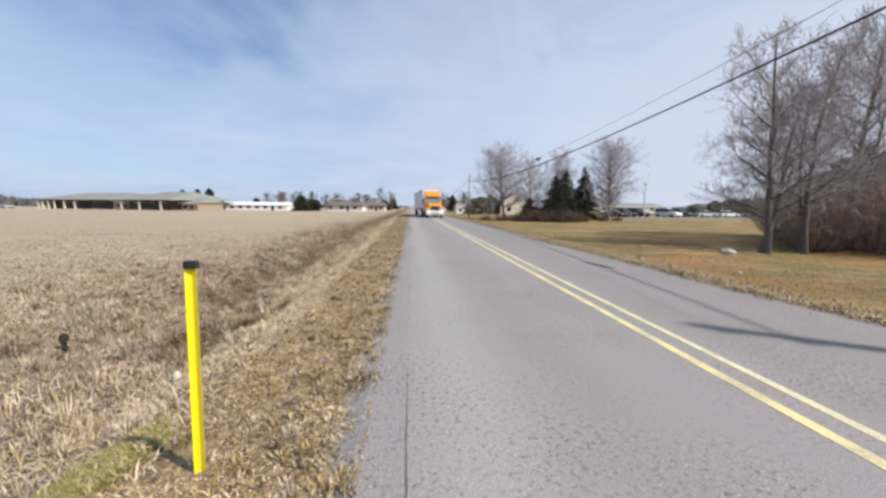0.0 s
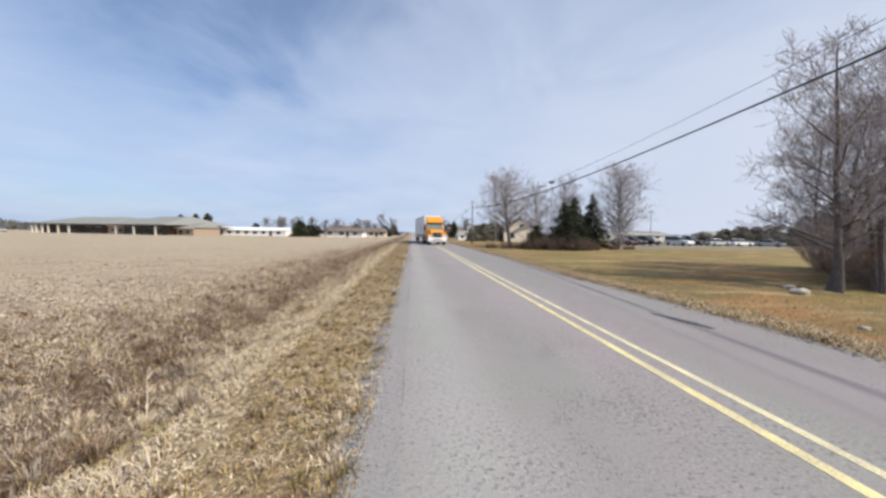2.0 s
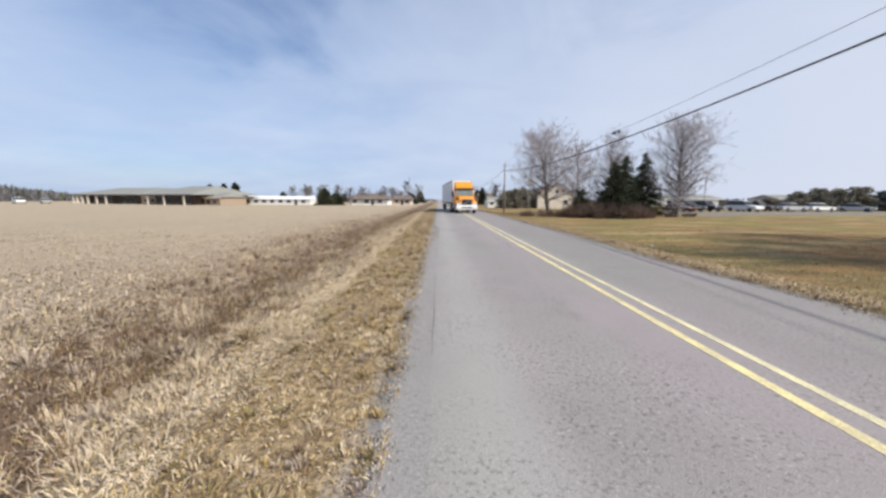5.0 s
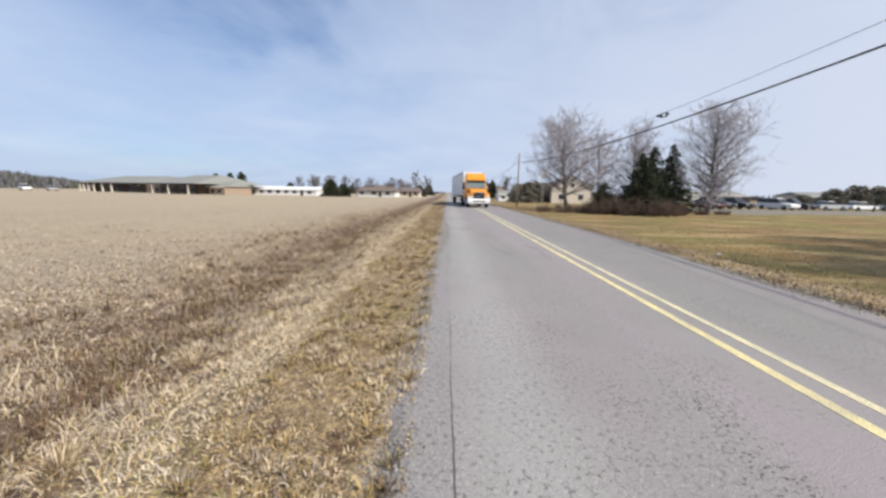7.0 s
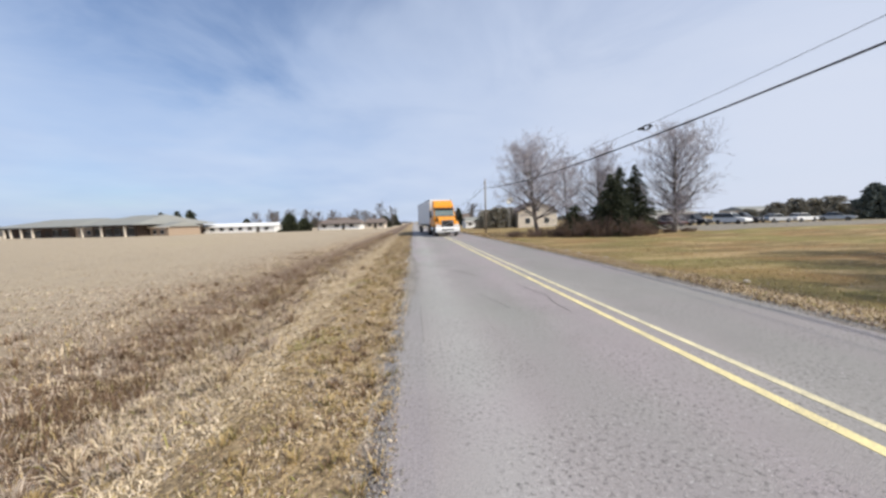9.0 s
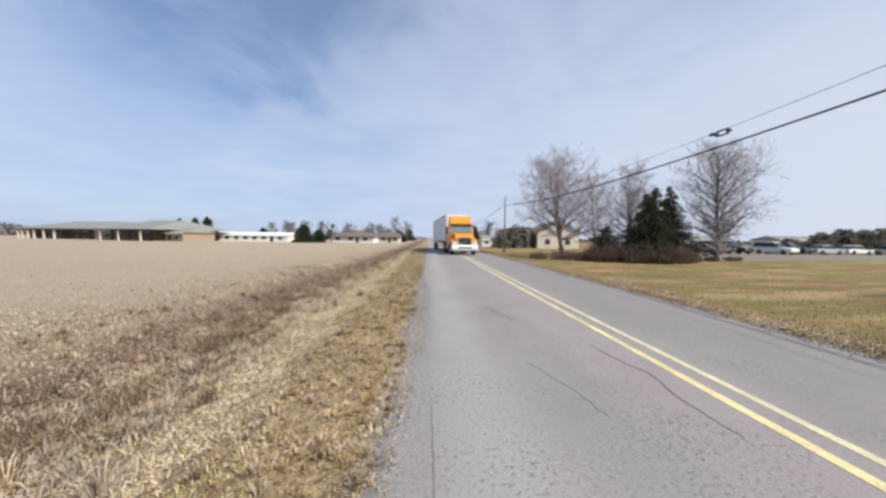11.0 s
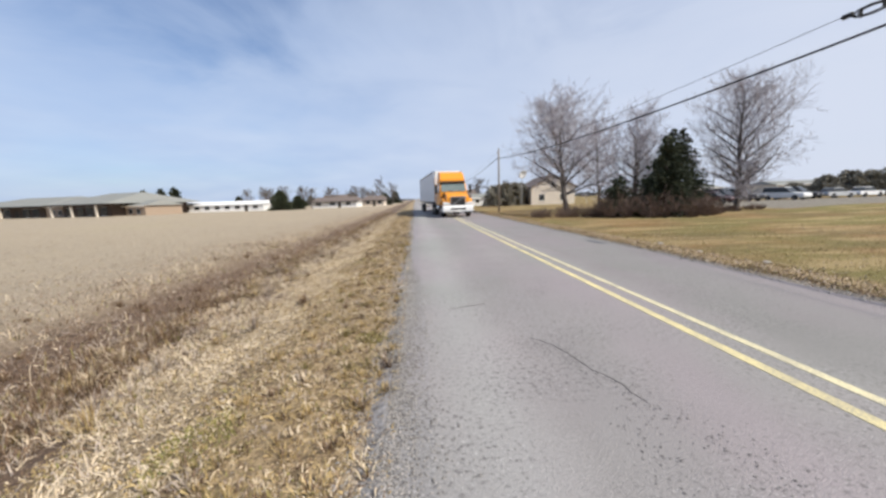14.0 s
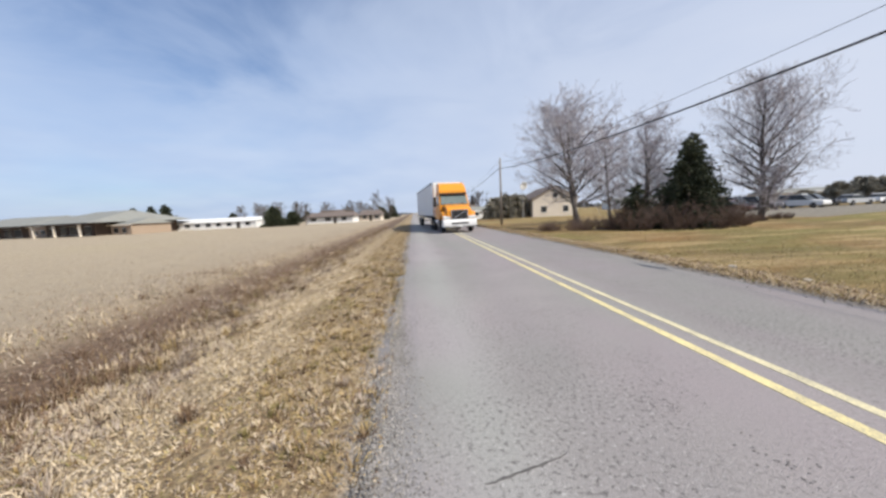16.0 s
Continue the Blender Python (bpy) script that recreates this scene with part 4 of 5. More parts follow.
def shrub(x, y, h, w, seed, mat=None, stems=70, label="tangled leafless brown shrub on the lawn edge", group="brown shrubs"):
    z = float(height(x, y)) - 0.05
    r = random.Random(seed)
    s = Shape()
    for k in range(stems):
        az, f = r.uniform(0, 6.283), math.sqrt(r.uniform(0, 1))
        a = Vector((math.cos(az) * w * 0.35 * f, math.sin(az) * w * 0.35 * f, 0))
        d = Vector((math.cos(az) * f * 0.8, math.sin(az) * f * 0.8, 1.0)).normalized()
        ln = h * r.uniform(0.55, 1.05) * (1 - 0.35 * f)
        p = a
        for i in range(3):
            d = (d + Vector((r.uniform(-0.25, 0.25), r.uniform(-0.25, 0.25), 0.0))).normalized()
            q = p + d * ln / 3
            s.tube(p, q, 0.018 - 0.004 * i, 0.014 - 0.004 * i, 3, False)
            for _ in range(4):
                u = p.lerp(q, r.uniform(0, 1))
                e = (d * 0.6 + Vector((r.uniform(-1, 1), r.uniform(-1, 1), r.uniform(-0.2, 0.9)))).normalized()
                v = u + e * ln * r.uniform(0.14, 0.34)
                s.tube(u, v, 0.010, 0.006, 3, False)
                e2 = (e + Vector((r.uniform(-0.8, 0.8), r.uniform(-0.8, 0.8), r.uniform(-0.3, 0.7)))).normalized()
                s.tube(u.lerp(v, 0.6), u.lerp(v, 0.6) + e2 * ln * 0.15, 0.008, 0.005, 3, False)
            p = q
    ob = single("shrub", s, mat or TWIG_BROWN, label, "shrub", group)
    ob.matrix_basis = pose(x, y, z)
    return ob


# the clump beside the road ahead
bare_tree(30.6, 50.9, 11.3, 4.6, 11, "tall leafless tree with one straight grey trunk", first=0.17, limbs=34, trunk_r=0.24, thin=0.010, forks=(3, 2, 1))
bare_tree(14.5, 52.6, 10.2, 4.8, 12, "spreading leafless tree with forked grey trunk", stems=2, first=0.2, limbs=34, trunk_r=0.20, thin=0.010, forks=(3, 2, 1))
bare_tree(26.5, 60.0, 10.8, 4.3, 13, "leafless grey tree behind dark conifers", stems=2, limbs=34, trunk_r=0.20, thin=0.011, forks=(3, 2, 1))
bare_tree(20.6, 57.5, 9.6, 3.4, 14, "slender leafless tree among brown shrubs", limbs=26, trunk_r=0.15, thin=0.013)
bare_tree(29.0, 49.4, 4.2, 1.6, 15, "young leafless tree beside a taller trunk", limbs=14, trunk_r=0.09, thin=0.014)
conifer(29.7, 57.0, 8.8, 3.7, 21, "tall dark green pointed conifer behind shrubs", squat=0.85)
conifer(20.3, 47.0, 6.5, 2.9, 22, "dark green pointed conifer rising from shrubs", squat=0.85)
conifer(23.2, 50.2, 7.4, 3.1, 23, "shorter dark green conifer among shrubs", squat=0.85)
conifer(16.9, 47.9, 3.3, 1.7, 24, "low round dark evergreen bush among shrubs", squat=0.5)
for i, (x, y, h, w_) in enumerate([(15.2, 48.5, 1.5, 2.6), (13.2, 49.6, 1.2, 2.6), (16.2, 47.0, 2.4, 2.8), (18.0, 48.8, 3.3, 3.0), (18.6, 45.6, 2.4, 2.8), (20.6, 45.2, 2.6, 2.8), (22.6, 46.0, 1.9, 2.8),
                                   (24.2, 47.0, 1.4, 2.4), (11.2, 50.6, 1.0, 2.2), (31.8, 50.2, 0.7, 1.8), (28.9, 49.6, 0.7, 1.6)]):
    shrub(x, y, h, w_, 40 + i, stems=84)

# the thicket on the far side near the start
bare_tree(18.7, 16.1, 10.4, 3.4, 31, "tall leafless tree at the thicket edge", "thicket trees", stems=2, first=0.14, limbs=30, trunk_r=0.13, thin=0.008, forks=(2, 3, 1), slim=0.48, twig=TWIG_DARK)
bare_tree(20.8, 16.0, 10.4, 3.4, 32, "leafless grey tree in the thicket", "thicket trees", stems=2, first=0.2, limbs=24, trunk_r=0.11, thin=0.008, forks=(2, 3, 1), slim=0.48, twig=TWIG_DARK)
bare_tree(24.4, 17.2, 12.6, 4.0, 33, "tall dark-barked leafless tree in the thicket", "thicket trees", first=0.3, limbs=22, trunk_r=0.17, thin=0.010, forks=(2, 2, 1), slim=0.5, twig=TWIG_DARK)
bare_tree(28.5, 19.5, 11.4, 4.0, 34, "leafless grey tree deep in the thicket", "thicket trees", first=0.3, limbs=16, trunk_r=0.13, thin=0.010, slim=0.45, twig=TWIG_DARK)
bare_tree(26.5, 22.6, 9.4, 3.4, 35, "leafless grey tree deep in the thicket", "thicket trees", first=0.2, limbs=18, trunk_r=0.11, thin=0.010, slim=0.45, twig=TWIG_DARK)
for i, (x, y, h, w_) in enumerate([(24.6, 15.4, 4.2, 3.2), (26.4, 14.2, 4.6, 4.0), (28.0, 15.8, 5.0, 4.2), (25.6, 18.2, 4.8, 4.0), (23.6, 17.6, 4.0, 2.8), (28.6, 18.2, 4.8, 4.2), (22.2, 16.8, 2.8, 2.0),
                                   (30.4, 17.0, 4.8, 4.4), (25.8, 20.6, 4.4, 4.0), (28.6, 22.6, 4.6, 4.2), (31.3, 20.5, 4.6, 4.4), (25.4, 13.0, 2.6, 2.6), (28.0, 12.6, 3.6, 3.6)]):
    shrub(x, y, h * 1.12, w_, 70 + i, BRUSH, 105, "dense leafless brown brush under the trees", "thicket brush")

# ================= the lorry =================


def wheel(parent, x, y, r, width, side, hub):
    s = Shape().lathe((0, 0, 0), "x", [(-width / 2, r * 0.58), (-width / 2, r * 0.93), (-width * 0.38, r), (width * 0.38, r), (width / 2, r * 0.93), (width / 2, r * 0.58)], 28)
    tyre = new("wheel", s.mesh("wheel", RUBBER, 0, True))
    tyre.parent = parent
    tyre.matrix_basis = pose(x, y, r)
    q = width / 2 * side
    rim = Shape().lathe((0, 0, 0), "x", [(q * 0.7, r * 0.56), (q * 1.02, r * 0.56), (q * 1.02, r * 0.50), (q * 0.55, r * 0.42), (q * 0.55, r * 0.20), (q * 1.05, r * 0.17), (q * 1.08, r * 0.05)], 20)
    part("rim", rim, hub, tyre, "dull metal rim", smooth=False)
    return tyre


TURN = 4.0
tractor = thing("lorry_tractor", "amber orange lorry tractor with white bumper on asphalt", "lorry", (3.32, 47.7, 0.0), TURN)
hood = Shape().prism([(0.14, 0.98), (0.10, 1.30), (0.13, 1.66), (0.30, 1.80), (1.0, 1.96), (1.95, 2.10), (1.95, 0.98)], -0.96, 0.96, 0.10)
part("hood", hood, ORANGE, tractor, bevel=0.05, smooth=False)
for sx_ in (-1, 1):
    arch = [(0.22, 0.98), (0.24, 1.36), (0.55, 1.54), (1.55, 1.56), (2.0, 1.42), (2.05, 0.98), (1.86, 0.95), (1.76, 1.16), (1.5, 1.30), (1.02, 1.30), (0.76, 1.16), (0.66, 0.95)]
    part("fender", Shape().prism(arch, min(sx_ * 0.84, sx_ * 1.22), max(sx_ * 0.84, sx_ * 1.22)), ORANGE, tractor, bevel=0.035)
    lamp = part("headlight", Shape().prism([(0.10, 1.00), (0.09, 1.20), (0.20, 1.26), (0.34, 1.22), (0.34, 1.00)], min(sx_ * 0.66, sx_ * 1.20), max(sx_ * 0.66, sx_ * 1.20)), LAMP_LENS, tractor, "clear headlamp lens", bevel=0.03)
    part("indicator", Shape().box(min(sx_ * 1.16, sx_ * 1.225), max(sx_ * 1.16, sx_ * 1.225), 0.12, 0.30, 1.05, 1.18), AMBER_LENS, lamp, "amber indicator lens", bevel=0.01)
    part("door", Shape().add([(sx_ * 1.215, 2.35, 1.12), (sx_ * 1.215, 3.55, 1.12), (sx_ * 1.172, 3.55, 2.06), (sx_ * 1.172, 2.35, 2.06), (sx_ * 1.16, 2.35, 1.12), (sx_ * 1.16, 3.55, 1.12), (sx_ * 1.12, 3.55, 2.06), (sx_ * 1.12, 2.35, 2.06)],
                             [(0, 1, 2, 3), (4, 5, 6, 7), (0, 1, 5, 4), (1, 2, 6, 5), (2, 3, 7, 6), (3, 0, 4, 7)]), ORANGE, tractor, bevel=0.01)
    part("side_window", Shape().add([(sx_ * 1.176, 2.45, 2.12), (sx_ * 1.176, 3.45, 2.12), (sx_ * 1.138, 3.45, 2.76), (sx_ * 1.138, 2.62, 2.76), (sx_ * 1.10, 2.45, 2.12), (sx_ * 1.10, 3.45, 2.12), (sx_ * 1.06, 3.45, 2.76), (sx_ * 1.06, 2.62, 2.76)],
                                    [(0, 1, 2, 3), (4, 5, 6, 7), (0, 1, 5, 4), (1, 2, 6, 5), (2, 3, 7, 6), (3, 0, 4, 7)]), GLASS, tractor, "dark side window")
    mir = part("mirror", Shape().box(min(sx_ * 1.38, sx_ * 1.60), max(sx_ * 1.38, sx_ * 1.60), 2.12, 2.24, 1.98, 2.72), BLACK, tractor, "tall black mirror", bevel=0.03)
    for zm in (2.07, 2.66):
        part("mirror_arm", Shape().tube((sx_ * 1.12, 2.4, zm), (sx_ * 1.46, 2.2, zm), 0.02, 0.02), BLACK, mir)
    part("hood_vent", Shape().prism([(1.25, 1.70), (1.30, 1.86), (1.78, 1.92), (1.78, 1.74)], min(sx_ * 0.86, sx_ * 0.975), max(sx_ * 0.86, sx_ * 0.975)), BLACK, tractor, "black air intake vent", bevel=0.01)
    part("fuel_tank", Shape().tube((sx_ * 0.92, 2.75, 0.72), (sx_ * 0.92, 4.35, 0.72), 0.30, 0.30, 20), CHROME, tractor, "round metal fuel tank", smooth=False)
    part("cab_step", Shape().box(min(sx_ * 0.95, sx_ * 1.22), max(sx_ * 0.95, sx_ * 1.22), 2.2, 2.75, 0.42, 0.50), CHROME, tractor, "metal cab step", bevel=0.01)
    wheel(tractor, sx_ * 1.06, 1.26, 0.52, 0.30, sx_, CHROME)
    for wy in (5.75, 7.05):
        wheel(tractor, sx_ * 1.05, wy, 0.52, 0.36, sx_, CHROME)
    part("frame_rail", Shape().box(min(sx_ * 0.36, sx_ * 0.46), max(sx_ * 0.36, sx_ * 0.46), 0.5, 7.7, 0.72, 0.98), FRAME_STEEL, tractor, "dark steel rail")
cab = Shape().prism([(1.92, 1.0), (1.92, 2.08), (2.36, 2.86), (2.52, 2.96), (4.3, 2.96), (4.3, 1.0)], -1.22, 1.22, 0.10)
part("cab", cab, ORANGE, tractor, bevel=0.05)
screen = part("windscreen", Shape().prism([(1.905, 2.12), (1.885, 2.13), (2.285, 2.84), (2.31, 2.83)], -1.06, 1.06, 0.05), GLASS, tractor, "sloping tinted windscreen")
for sx_ in (-0.5, 0.35):
    part("wiper", Shape().tube((sx_, 1.87, 2.13), (sx_ + 0.42, 1.93, 2.28), 0.012, 0.008), BLACK, screen)
part("roof_fairing", Shape().prism([(2.48, 2.97), (2.50, 3.20), (2.85, 3.66), (3.25, 3.84), (4.28, 3.92), (4.28, 2.97)], -1.12, 1.12, 0.12), ORANGE, tractor, "tall amber roof fairing", bevel=0.06)
part("sun_visor", Shape().prism([(2.16, 2.84), (2.12, 2.90), (2.50, 3.02), (2.54, 2.94)], -1.08, 1.08), BLACK, tractor, "dark sun visor", bevel=0.01)
for k in range(5):
    part("marker_light", Shape().box(-0.86 + 0.42 * k, -0.74 + 0.42 * k, 2.47, 2.55, 3.02, 3.08), AMBER_LENS, tractor, "small amber marker light", bevel=0.008)
bump = part("bumper", Shape().prism([(0.03, 0.44), (-0.03, 0.55), (-0.03, 0.86), (0.05, 0.97), (0.55, 0.97), (0.60, 0.52), (0.30, 0.44)], -1.24, 1.24), WHITE, tractor, "white front bumper", bevel=0.04)
part("bumper_slot", Shape().box(-0.62, 0.62, -0.036, 0.04, 0.62, 0.76), BLACK, bump, "black air slot", bevel=0.01)
part("number_plate", Shape().box(-0.16, 0.16, -0.042, -0.02, 0.46, 0.60), WHITE, bump, "blank pale plate", bevel=0.005)
gr = part("grille", Shape().box(-0.56, 0.56, 0.055, 0.16, 1.02, 1.64), BLACK, tractor, "black grille with bright surround", bevel=0.02)
for k in range(8):
    part("grille_bar", Shape().box(-0.54, 0.54, 0.042, 0.06, 1.07 + 0.07 * k, 1.09 + 0.07 * k), FRAME_STEEL, gr)
part("grille_diagonal", Shape().add([(-0.5, 0.036, 1.05), (-0.42, 0.036, 1.05), (0.5, 0.036, 1.61), (0.42, 0.036, 1.61), (-0.5, 0.05, 1.05), (-0.42, 0.05, 1.05), (0.5, 0.05, 1.61), (0.42, 0.05, 1.61)],
                                    [(0, 1, 2, 3), (4, 5, 6, 7), (0, 1, 5, 4), (1, 2, 6, 5), (2, 3, 7, 6), (3, 0, 4, 7)]), CHROME, gr, "bright diagonal bar")
for x0, x1, z0, z1 in ((-0.62, -0.56, 0.99, 1.68), (0.56, 0.62, 0.99, 1.68), (-0.56, 0.56, 1.64, 1.69), (-0.56, 0.56, 0.97, 1.02)):
    part("grille_surround", Shape().box(x0, x1, 0.04, 0.16, z0, z1), CHROME, gr, "bright surround", bevel=0.01)
part("axle", Shape().tube((-1.0, 1.26, 0.5), (1.0, 1.26, 0.5), 0.08, 0.08, 8), FRAME_STEEL, tractor)
for wy in (5.75, 7.05):
    part("axle", Shape().tube((-1.0, wy, 0.52), (1.0, wy, 0.52), 0.1, 0.1, 8), FRAME_STEEL, tractor)

trailer = thing("box_trailer", "long white box trailer behind an orange lorry tractor", "trailer", tuple(tractor.matrix_basis @ Vector((0, 5.0, 0))), TURN)
part("box_body", Shape().box(-1.27, 1.27, 0.0, 15.9, 1.20, 4.08), TRAILER_SIDE, trailer, bevel=0.03)
part("front_panel", Shape().box(-1.20, 1.20, -0.02, 0.05, 1.24, 4.02), WHITE, trailer, "white front panel", bevel=0.01)
for sx_ in (-1, 1):
    part("corner_post", Shape().box(min(sx_ * 1.17, sx_ * 1.285), max(sx_ * 1.17, sx_ * 1.285), -0.03, 0.10, 1.18, 4.09), CHROME, trailer, "bright metal corner post", bevel=0.01)
    part("top_rail", Shape().box(min(sx_ * 1.20, sx_ * 1.285), max(sx_ * 1.20, sx_ * 1.285), 0.10, 15.92, 4.00, 4.10), FRAME_STEEL, trailer, "dark top rail")
    part("bottom_rail", Shape().box(min(sx_ * 1.20, sx_ * 1.29), max(sx_ * 1.20, sx_ * 1.29), 0.10, 15.92, 1.14, 1.26), FRAME_STEEL, trailer, "dark bottom rail")
    for k in range(12):
        yk = 1.25 + 1.22 * k
        part("side_rib", Shape().box(min(sx_ * 1.27, sx_ * 1.278), max(sx_ * 1.27, sx_ * 1.278), yk, yk + 0.05, 1.27, 3.99), WHITE, trailer)
    for wy in (12.4, 13.7):
        wheel(trailer, sx_ * 1.05, wy, 0.50, 0.36, sx_, CHROME)
    part("landing_leg", Shape().box(min(sx_ * 0.80, sx_ * 0.94), max(sx_ * 0.80, sx_ * 0.94), 4.2, 4.36, 0.30, 1.15).box(min(sx_ * 0.74, sx_ * 1.0), max(sx_ * 0.74, sx_ * 1.0), 4.13, 4.43, 0.26, 0.30), FRAME_STEEL, trailer)
    part("mud_flap", Shape().box(min(sx_ * 0.78, sx_ * 1.25), max(sx_ * 0.78, sx_ * 1.25), 14.4, 14.42, 0.2, 0.95), RUBBER, trailer)
    part("bogie_rail", Shape().box(min(sx_ * 0.42, sx_ * 0.55), max(sx_ * 0.42, sx_ * 0.55), 1.0, 15.8, 0.92, 1.18), FRAME_STEEL, trailer)
part("underride_bar", Shape().box(-1.15, 1.15, 15.7, 15.8, 0.48, 0.60), FRAME_STEEL, trailer)

# ================= parked cars =================


def car(x, y, turn, mat, label, tall=False, pickup=False):
    z = float(height(x, y)) + 0.01
    c = thing("parked_car", label, "car", (x, y, z), turn, "cars in the lot")
    L_, h1, h2 = (5.0, 1.02, 1.80) if tall else (4.6, 0.86, 1.45)
    low = [(-L_ / 2, 0.42), (-L_ / 2 - 0.02, 0.66), (-L_ / 2 + 0.08, h1 - 0.12), (-L_ * 0.22, h1), (L_ / 2 - 0.12, h1 + 0.04), (L_ / 2, h1 - 0.2), (L_ / 2, 0.42), (L_ / 2 - 0.3, 0.28), (-L_ / 2 + 0.3, 0.28)]
    part("body", Shape().prism(low, -0.92, 0.92, 0.05), mat, c, bevel=0.06)
    end = 0.1 * L_ if pickup else (L_ / 2 - 0.16 if tall else L_ * 0.36)
    g = [(-L_ * 0.20, h1), (-L_ * 0.06, h2 - 0.08), (end - (0.15 if tall else 0.6), h2 - 0.08), (end, h1 + 0.02)]
    part("window_band", Shape().prism(g, -0.86, 0.86, 0.16), WINDOW_DARK, c, "dark car windows", bevel=0.02)
    part("roof", Shape().prism([(-L_ * 0.055, h2 - 0.08), (-L_ * 0.03, h2), (end - (0.25 if tall else 0.75), h2), (end - (0.13 if tall else 0.58), h2 - 0.08)], -0.72, 0.72, 0.03), mat, c, bevel=0.02)
    for sx_ in (-1, 1):
        for wy in (-L_ * 0.31, L_ * 0.30):
            wheel(c, sx_ * 0.84, wy, 0.34, 0.22, sx_, CHROME)
        part("headlight", Shape().box(min(sx_ * 0.55, sx_ * 0.86), max(sx_ * 0.55, sx_ * 0.86), -L_ / 2 - 0.03, -L_ / 2 + 0.1, 0.64, 0.76), LAMP_LENS, c, "clear headlamp", bevel=0.01)
    return c


car(38.6, 62.0, 20, CAR_MAROON, "dark maroon parked car on the gravel lot")
car(42.0, 64.5, 15, CAR_DARK, "black parked sports utility car on the gravel lot", True)
car(45.2, 64.8, 10, CAR_DARK, "dark blue parked car on the gravel lot", True)
car(60.5, 65.5, 92, CAR_SILVER, "silver parked car side-on at the lot edge")
car(51.5, 64.5, 12, CAR_WHITE, "white parked van on the gravel lot", True)
car(55.6, 66.5, 20, CAR_DARK, "black parked pickup on the gravel lot", True, True)
car(66.0, 66.0, 95, CAR_WHITE, "white parked car beside a silver one")
car(72.5, 66.0, 30, CAR_SILVER, "grey parked car at the far end of the lot")

car(-117.9, 105.0, 60, CAR_WHITE, "white parked van beside the school", True)
car(-114.5, 108.6, 55, CAR_SILVER, "silver parked car beside the school")
car(-123.0, 101.0, 55, CAR_DARK, "dark parked car beside the school", True)

# a low hedge line past the lot, rising to tall evergreens
for i, (x, y, h, r_) in enumerate([(69, 78, 2.6, 2.6), (72.5, 76, 3.6, 2.8), (75.5, 75, 4.3, 3.0), (78.5, 74, 4.2, 3.0), (81.5, 73, 4.6, 3.2)]):
    conifer(x, y, h, r_, 90 + i, "low olive-brown hedge bush beyond the parking lot", group="lot hedge", blade=0.5, squat=0.35, needles=HEDGE)
for i, (x, y, h, r_) in enumerate([(86, 70, 6.6, 3.4), (89.5, 68, 9.6, 3.8), (93, 67, 13.0, 4.4), (97, 66, 15.5, 4.8), (101, 64, 16.0, 4.8)]):
    conifer(x, y, h, r_, 95 + i, "tall grey-green evergreen beyond the parking lot", group="lot evergreens", blade=0.6, squat=0.5, needles=HAZY_GREEN)

# ================= buildings =================


def window(parent, x, z0, z1, wdt, y, mat=WINDOW_DARK, trim=WHITE_METAL):
    wn = part("window", Shape().box(x - wdt / 2, x + wdt / 2, y - 0.03, y + 0.02, z0, z1), mat, parent, "dark window")
    part("window_frame", Shape().box(x - wdt / 2 - 0.06, x + wdt / 2 + 0.06, y - 0.05, y - 0.01, z1, z1 + 0.07), trim, wn)
    part("window_sill", Shape().box(x - wdt / 2 - 0.06, x + wdt / 2 + 0.06, y - 0.09, y - 0.01, z0 - 0.07, z0), trim, wn)
    return wn


def hall(name, label, at, turn, L_, D_, eave, ridge, wall, roof, hip=3.0, over=0.8, windows=(), doors=(), columns=(), group="", trim=DARK_TRIM, category="building"):
    """A long low building: facade along x at y = 0, hipped or gabled roof."""
    b = thing(name, label, category, at, turn, group)
    part("wall", Shape().box(0, L_, 0, D_, -0.3, eave), wall, b)
    a, o = hip, over
    v = [(-o, -o, eave), (L_ + o, -o, eave), (L_ + o, D_ + o, eave), (-o, D_ + o, eave), (a, D_ / 2, ridge), (L_ - a, D_ / 2, ridge)]
    part("roof", Shape().add(v, [(0, 1, 5, 4), (1, 2, 5), (2, 3, 4, 5), (3, 0, 4), (0, 3, 2, 1)]), roof, b)
    part("fascia", Shape().box(-o - 0.02, L_ + o + 0.02, -o - 0.04, -o + 0.03, eave - 0.28, eave + 0.03), trim, b, "dark eave board")
    part("soffit", Shape().box(-o, L_ + o, -o + 0.03, 0, eave - 0.10, eave - 0.02), trim, b)
    for x, wdt, z0, z1 in windows:
        window(b, x, z0, z1, wdt, 0)
    for x, wdt in doors:
        part("door", Shape().box(x - wdt / 2, x + wdt / 2, -0.04, 0.02, -0.1, 2.05), DARK_TRIM, b, "dark doorway")
    for x in columns:
        part("column", Shape().box(x - 0.18, x + 0.18, -over + 0.05, -over + 0.41, -0.2, eave - 0.28), CREAM_WALL, b)
    return b


def along(p0, p1):
    return math.degrees(math.atan2(p1[1] - p0[1], p1[0] - p0[0])), math.hypot(p1[0] - p0[0], p1[1] - p0[1])


